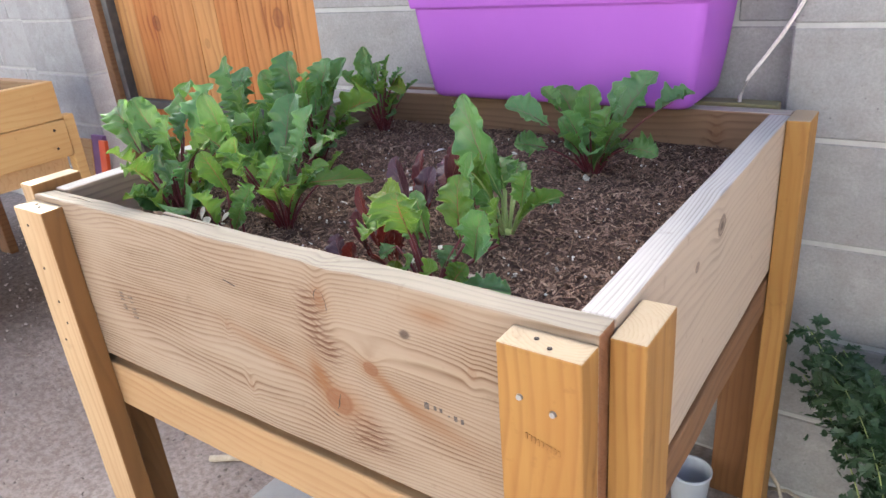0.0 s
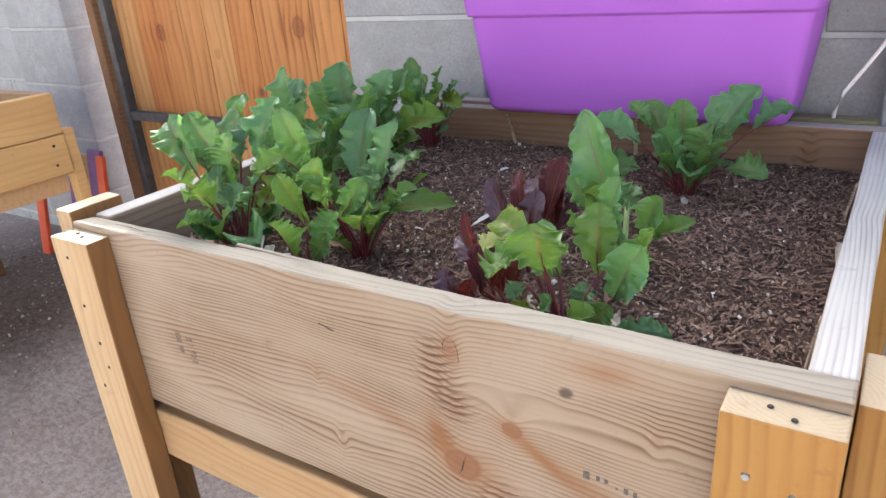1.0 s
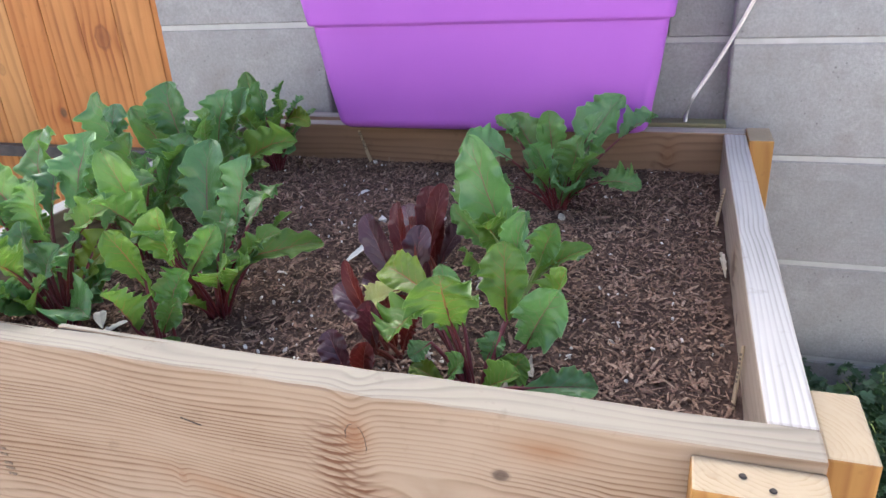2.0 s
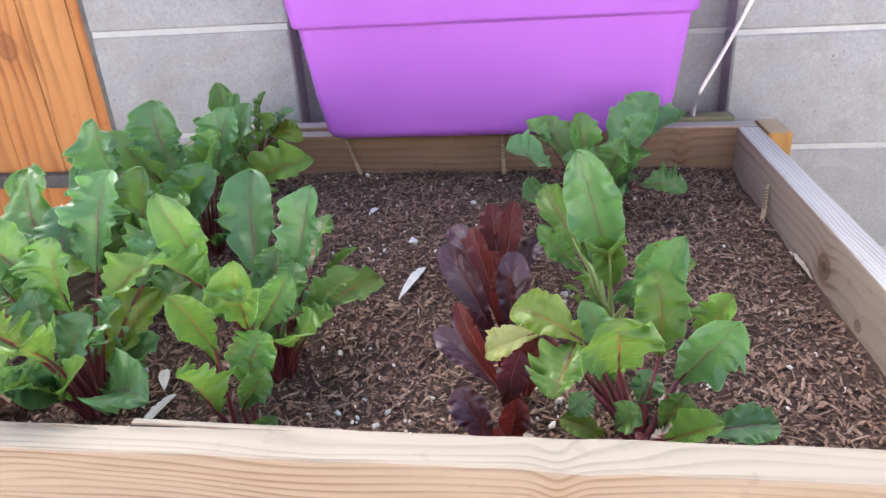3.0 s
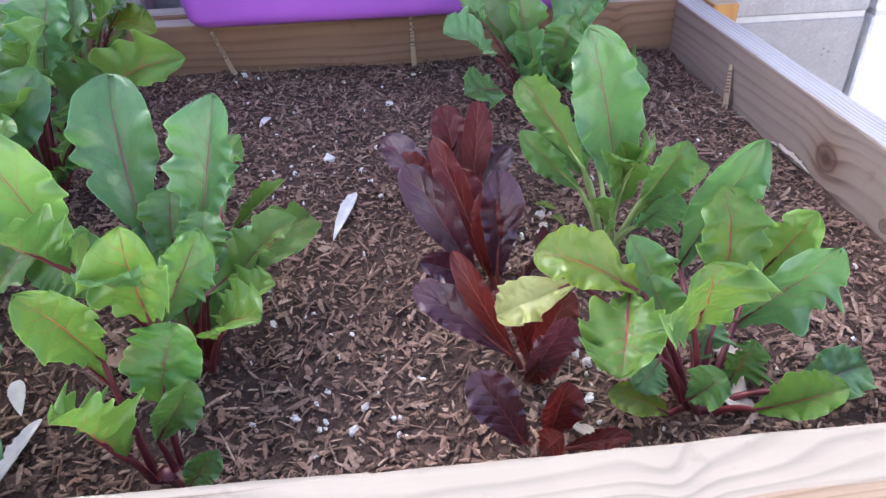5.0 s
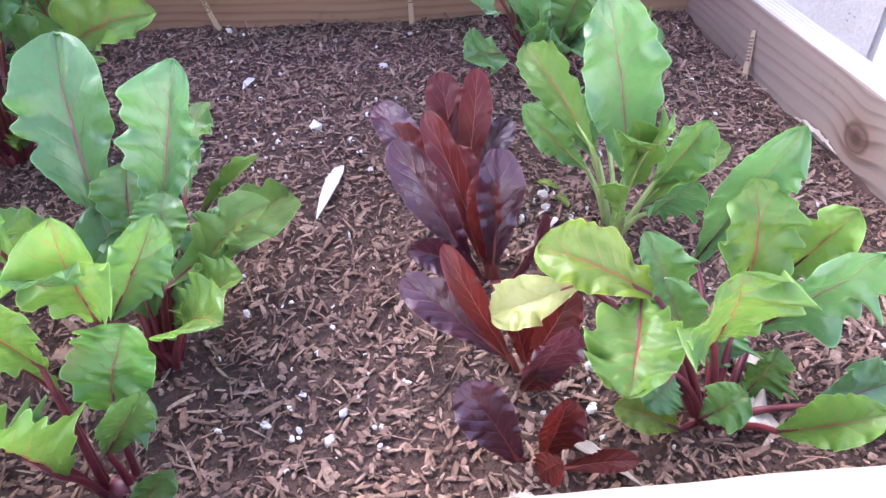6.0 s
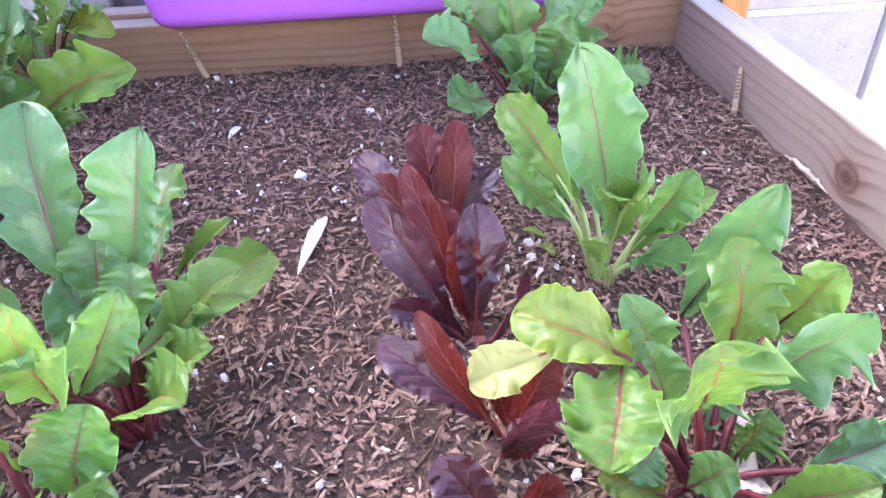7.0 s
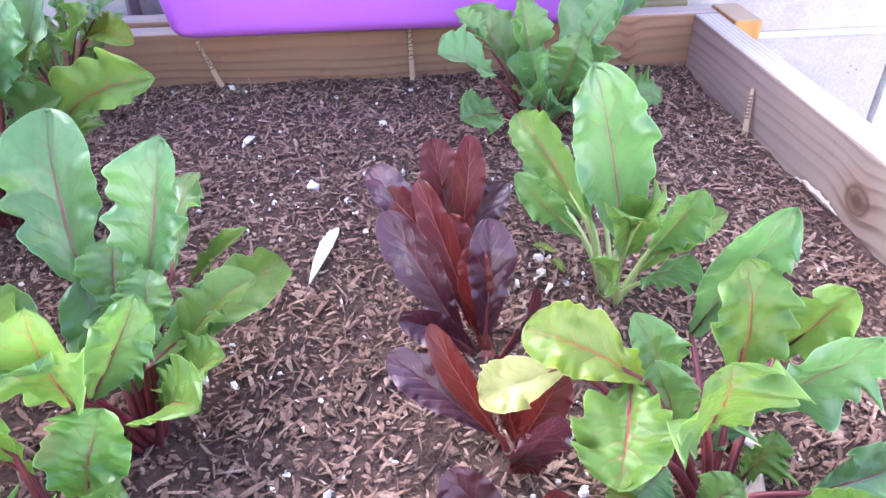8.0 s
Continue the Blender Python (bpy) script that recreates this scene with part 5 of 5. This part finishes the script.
marker((-0.694, 0.822, 0.846), (-0.716, 0.829, 0.905), (0, -1, 0.1), "ONIONS", "wooden stick marker lettered onions, against the back board")
marker((-0.430, 0.824, 0.846), (-0.432, 0.830, 0.918), (0, -1, 0.1), "LETTUCE", "wooden stick marker lettered lettuce, against the back board")
marker((-0.046, 0.610, 0.846), (-0.039, 0.628, 0.886), (-1, -0.5, 0.15), "", "wooden stick marker against the side board", 7)
marker((-0.044, 0.165, 0.842), (-0.039, 0.190, 0.884), (-1, -0.2, 0.15), "", "wooden stick marker against the side board", 7)


# ---- the purple tub on the back rail ----
tagged(obj("timber_rail", plank("x", -0.93, -0.40, YB + 0.002, YB + 0.040, 0.83, 0.921, 0.004, 30, 0.0015, 51), GREYX), "weathered timber rail behind the planter", "rail")
tagged(obj("mossy_rail", plank("x", -0.395, -0.03, YB + 0.002, YB + 0.040, 0.83, 0.921, 0.004, 30, 0.0015, 50), MOSSY), "mossy green timber rail behind the planter", "rail")


def make_tub():
    t = thing("planter_tub", (-0.445, 0.86, 0.922), "bright purple plastic window-box tub on the back rail", "plant tub")
    z0, z1, z2, z3 = 0.9225, 1.113, 1.117, 1.205
    # half sizes at the foot, under the lip and on the lip
    lv = [(z0, 0.277, 0.088), (z0 + 0.004, 0.283, 0.094), (z0 + 0.012, 0.288, 0.098), (z0 + 0.02, 0.2893, 0.0989), (1.0, 0.298, 0.106), (z1 - 0.004, 0.3106, 0.1157), (z1, 0.311, 0.116), (z1 + 0.001, 0.317, 0.122), (z2, 0.319, 0.1235), (z2 + 0.004, 0.3195, 0.124), (z3 - 0.012, 0.3292, 0.1313), (z3 - 0.004, 0.330, 0.132),
          (z3, 0.328, 0.130), (z3, 0.318, 0.121), (1.13, 0.306, 0.112), (z0 + 0.02, 0.282, 0.092), (z0 + 0.012, 0.27, 0.08)]
    cx, cy = -0.447, 0.876
    bm = bmesh.new()
    rings = []
    for z, hx, hy in lv:
        r = 0.020
        ring = []
        for qx, qy, a0 in ((1, 1, 0), (-1, 1, 90), (-1, -1, 180), (1, -1, 270)):
            for k in range(7):
                a = radians(a0 + 15 * k)
                ring.append(bm.verts.new((cx + qx * (hx - r) + r * math.cos(a), cy + qy * (hy - r) + r * math.sin(a), z)))
        rings.append(ring)
    n = len(rings[0])
    for a, b in zip(rings, rings[1:]):
        for j in range(n):
            bm.faces.new((a[j], a[(j + 1) % n], b[(j + 1) % n], b[j]))
    bm.faces.new(list(reversed(rings[0])))
    bm.faces.new(rings[-1])
    bmesh.ops.recalc_face_normals(bm, faces=bm.faces)
    body = part("tub_body", bm, PURPLE, t, "smooth purple plastic", True)
    for f in body.data.polygons:
        f.use_smooth = len(f.vertices) == 4
    part("tub_soil", box(cx - 0.295, cx + 0.295, cy - 0.10, cy + 0.10, 1.11, 1.165, 0.02, 3), SOIL, t, "dark potting soil")
    part("scuff", disc_cap((-0.226, 0.7685, 1.052), (0, -1, -0.1), 0.0022, 0.0012), PERLITE, t, "white speck on the plastic")
    return t


make_tub()

cord = tube([(-0.099, 0.885, 0.905), (-0.099, 0.884, 0.93), (-0.088, 0.890, 0.965), (-0.066, 0.905, 1.0), (-0.045, 0.918, 1.035), (-0.022, 0.927, 1.08), (-0.004, 0.93, 1.12), (0.03, 0.93, 1.22), (0.08, 0.932, 1.45), (0.10, 0.934, 1.6)], 0.0036, 8)
tagged(obj("cord", cord, ROPE, True), "white cotton cord tied down behind the planter", "cord")


# ---- beyond the gate end: a second planter and boards ----
def far_planter():
    p = thing("raised_planter", (-2.5, 0.25, 0.0), "yellow pine raised planter with dry twigs", "planter")
    x1 = -2.17
    part("upper_board", plank("y", -0.45, 0.702, x1 - 0.036, x1, 0.79, TOP, 0.004, 20, 0.001, 61), FARWOOD, p)
    part("lower_board", plank("y", -0.45, 0.702, x1 - 0.034, x1 + 0.003, 0.665, 0.788, 0.004, 20, 0.001, 62), FARWOOD, p)
    part("end_board", plank("x", -2.92, x1 - 0.037, 0.665, 0.7015, 0.665, TOP, 0.004, 20, 0.001, 63), FIR_PLAIN, p)
    part("back_board", plank("y", -0.45, 0.664, -2.92, -2.885, 0.665, TOP, 0.004, 12, 0.001, 64), FARWOOD, p)
    part("end_board", plank("x", -2.92, x1 - 0.037, -0.45, -0.415, 0.665, TOP, 0.004, 12, 0.001, 65), FIR_PLAIN, p)
    part("soil_fill", box(-2.884, x1 - 0.037, -0.414, 0.664, 0.70, 0.868, 0.01, 2), SOIL, p, "dark soil")
    part("rail", plank("y", -0.45, 0.695, x1 - 0.075, x1 - 0.037, 0.60, 0.664, 0.004, 12, 0.001, 66), FIR_PLAIN, p)
    # Legs under the bed take the dark wood, so its shade is in their colour.
    for x0, y0, m, zt in ((x1 - 0.045, 0.7025, FARWOOD, 0.80), (x1 - 0.60, 0.42, DARKWOOD, 0.664), (-2.95, 0.66, DARKWOOD, 0.66), (-2.95, -0.42, DARKWOOD, 0.66), (x1 - 0.08, -0.42, DARKWOOD, 0.60)):
        part("leg", plank("z", 0.0, zt, x0, x0 + (0.042 if m == FARWOOD else 0.085), y0, y0 + 0.037, 0.004, 12, 0.001, 67), m, p)
    for i in range(9):
        x, y = random.uniform(-2.6, -2.25), random.uniform(0.2, 0.58)
        h = random.uniform(0.04, 0.12)
        part("twig", tube([(x, y, 0.865), (x + random.uniform(-.02, .02), y, 0.865 + h * .6), (x + random.uniform(-.05, .05), y + random.uniform(-.04, .04), 0.865 + h)], [0.003, 0.002, 0.001], 5), STRAW, p, "bleached dry twig")
    for q in ((0.66, 0.76), (0.655, 0.70)):
        part("screw", disc_cap((x1 + 0.0035, q[0], q[1]), (1, 0, 0), 0.005, 0.002), NAIL, p)
    p.location = (-2.5, 0.20, 0.015)
    return p


far_planter()
for x, y, m, lb, ln, w2, nm in ((-2.46, 0.84, RED_PAINT, "red-painted board leaning by the wall", 0.46, 0.018, "painted_board"), (-2.53, 0.865, VIOLET_PAINT, "violet-painted board leaning by the wall", 0.46, 0.035, "painted_board"),
                                (-2.60, 0.85, FIR_PLAIN, "bare yellow board leaning by the wall", 0.44, 0.040, "bare_board"), (-2.68, 0.865, VIOLET_PAINT, "violet-painted board leaning by the wall", 0.43, 0.025, "painted_board"),
                                (-2.90, 0.84, RED_PAINT, "red-painted board leaning by the wall", 0.33, 0.022, "painted_board")):
    b = box(-w2, w2, -0.009, 0.009, 0, ln, 0.002, 1)
    bmesh.ops.transform(b, matrix=pose(x, y, ground_z(x, y) - 0.004, -9, 2, 8), verts=b.verts)
    tagged(obj(nm, b, m), lb, "board", "boards leaning by the wall")

tagged(obj("paving_slab", plank("x", -1.02, -0.62, 0.10, 0.40, -0.012, 0.03, 0.006, 10, 0.003, 71), SLAB), "grey concrete paver lying under the planter", "paver")


def small_pot():
    bm = bmesh.new()
    prof = [(0.0, 0.012), (0.10, 0.012), (0.105, 0.02), (0.125, 0.20), (0.132, 0.205), (0.132, 0.222), (0.124, 0.222), (0.118, 0.20), (0.098, 0.03), (0, 0.03)]
    rings = [[bm.verts.new((-0.115 + 0.36 * r * math.cos(a), 0.80 + 0.36 * r * math.sin(a), 0.45 * z)) for a in [2 * math.pi * j / 28 for j in range(28)]] for r, z in prof]
    for a, b in zip(rings, rings[1:]):
        for j in range(28):
            bm.faces.new((a[j], a[(j + 1) % 28], b[(j + 1) % 28], b[j]))
    bmesh.ops.remove_doubles(bm, verts=bm.verts, dist=0.0005)
    bmesh.ops.recalc_face_normals(bm, faces=bm.faces)
    return tagged(obj("plant_pot", bm, BUCKET, True), "small pale grey plastic pot under the planter", "plant pot")


small_pot()


# ---- weed by the wall ----
def make_weed():
    w = thing("weed_bush", (0.20, 0.82, 0.0), "dark green leafy weed growing against the wall", "weed")
    rng = random.Random(8)
    stems, bm = [], bmesh.new()
    uvl = bm.loops.layers.uv.new("UVMap")
    for i in range(46):
        foot = Vector((rng.uniform(0.24, 0.44), rng.uniform(0.78, 0.90), 0.0))
        reach = rng.uniform(0.07, 0.5)
        low = 0.36 if reach < 0.2 else 0.10
        head = Vector((reach, rng.uniform(0.76, 0.91), rng.uniform(low, 0.53 - 0.25 * max(0.0, reach - 0.25))))
        mid = foot.lerp(head, 0.5) + Vector((0.03, 0, 0.07))
        pts = [bez(foot, mid, head, k / 6) for k in range(7)]
        part("stem", tube(pts, [0.0022 - 0.0002 * k for k in range(7)], 5), GREENSTEM, w)
        for k in range(75):
            c = bez(foot, mid, head, rng.uniform(0.5, 1.0)) + Vector((rng.gauss(0, .020), rng.gauss(0, .020), rng.gauss(0, .016)))
            c.y, c.x = min(c.y, 0.93), max(c.x, 0.05)
            sz = rng.uniform(0.007, 0.019)
            e = Euler((rng.gauss(-0.3, 0.6), rng.gauss(0, 0.6), rng.uniform(0, 6.28))).to_matrix()
            lobes = [(0, -1), (0.55, -0.55), (0.45, -0.2), (0.95, 0.05), (0.5, 0.3), (0.55, 0.75), (0.15, 0.6), (0, 1.1), (-0.15, 0.6), (-0.55, 0.75), (-0.5, 0.3), (-0.95, 0.05), (-0.45, -0.2), (-0.55, -0.55)]
            hub = bm.verts.new(c + e @ Vector((0, 0, -0.15 * sz)))
            rim = [bm.verts.new(c + e @ Vector((x * sz, y * sz, 0.22 * sz * (x * x)))) for x, y in lobes]
            for j in range(len(rim)):
                f = bm.faces.new((hub, rim[j], rim[(j + 1) % len(rim)]))
                for lp, uv in zip(f.loops, ((0.5, 0.5), (0.5, 0.6), (0.6, 0.6))):
                    lp[uvl].uv = uv
    leaves = part("foliage", bm, WEED, w)
    tagged(leaves, "small lobed leaves", kind="stuff")
    return w


make_weed()
for pts in ([(0.03, 0.9, 0.03), (0.08, 0.86, 0.075), (0.15, 0.84, 0.06), (0.22, 0.85, 0.02)], [(0.02, 0.88, 0.12), (0.06, 0.85, 0.09), (0.10, 0.8, 0.02)]):
    tagged(obj("dry_twig", tube(pts, [0.004, 0.004, 0.003, 0.002][:len(pts)], 6), STRAW, True), "bleached dry twig on the ground by the wall", "twig")
tagged(obj("dry_stick", tube([(-1.25, 0.32, 0.012), (-1.18, 0.36, 0.016), (-1.10, 0.41, 0.012)], [0.009, 0.010, 0.006], 7), STRAW, True), "pale broken stick on the ground", "stick")

# ---- walls last, block by block ----
wall("wall_1", -0.034, 0.356, 0.94, 0.25, 1.05, BLOCK, "grey concrete block wall with pale joints", bd=0.25)
wall("wall_2", 0.358, 2.4, 0.935, 0.25, 1.05, BLOCK_WHITE, "white concrete block wall")
wall("wall_3", -0.90, -0.005, 1.006, 0.20, 1.045, BLOCK, "shaded concrete block wall in a shallow recess", start=0.1)
wall("wall_4", -1.25, -0.834, 0.955, 0.25, 1.095, BLOCK, "grey concrete block pier beside the gate", bd=0.25)
wall("wall_5", -3.0, -2.6, 1.0, 0.25, 0.868, BLOCK_COOL, "grey concrete block pier beside the gate", bd=0.25)
wall("wall_6", -6.0, -3.002, 1.06, 0.2, 0.868, BLOCK_COOL, "grey concrete block wall")
# An added wall, out of view, that throws sunlight back onto the planter.
tagged(obj("wall_7", box(-7.0, 5.0, -3.45, -3.2, -0.05, 2.7, 0.01, 2), BOUNCE_GREY), "plain grey wall, added unseen across the yard to bounce light", "wall", kind="structure")
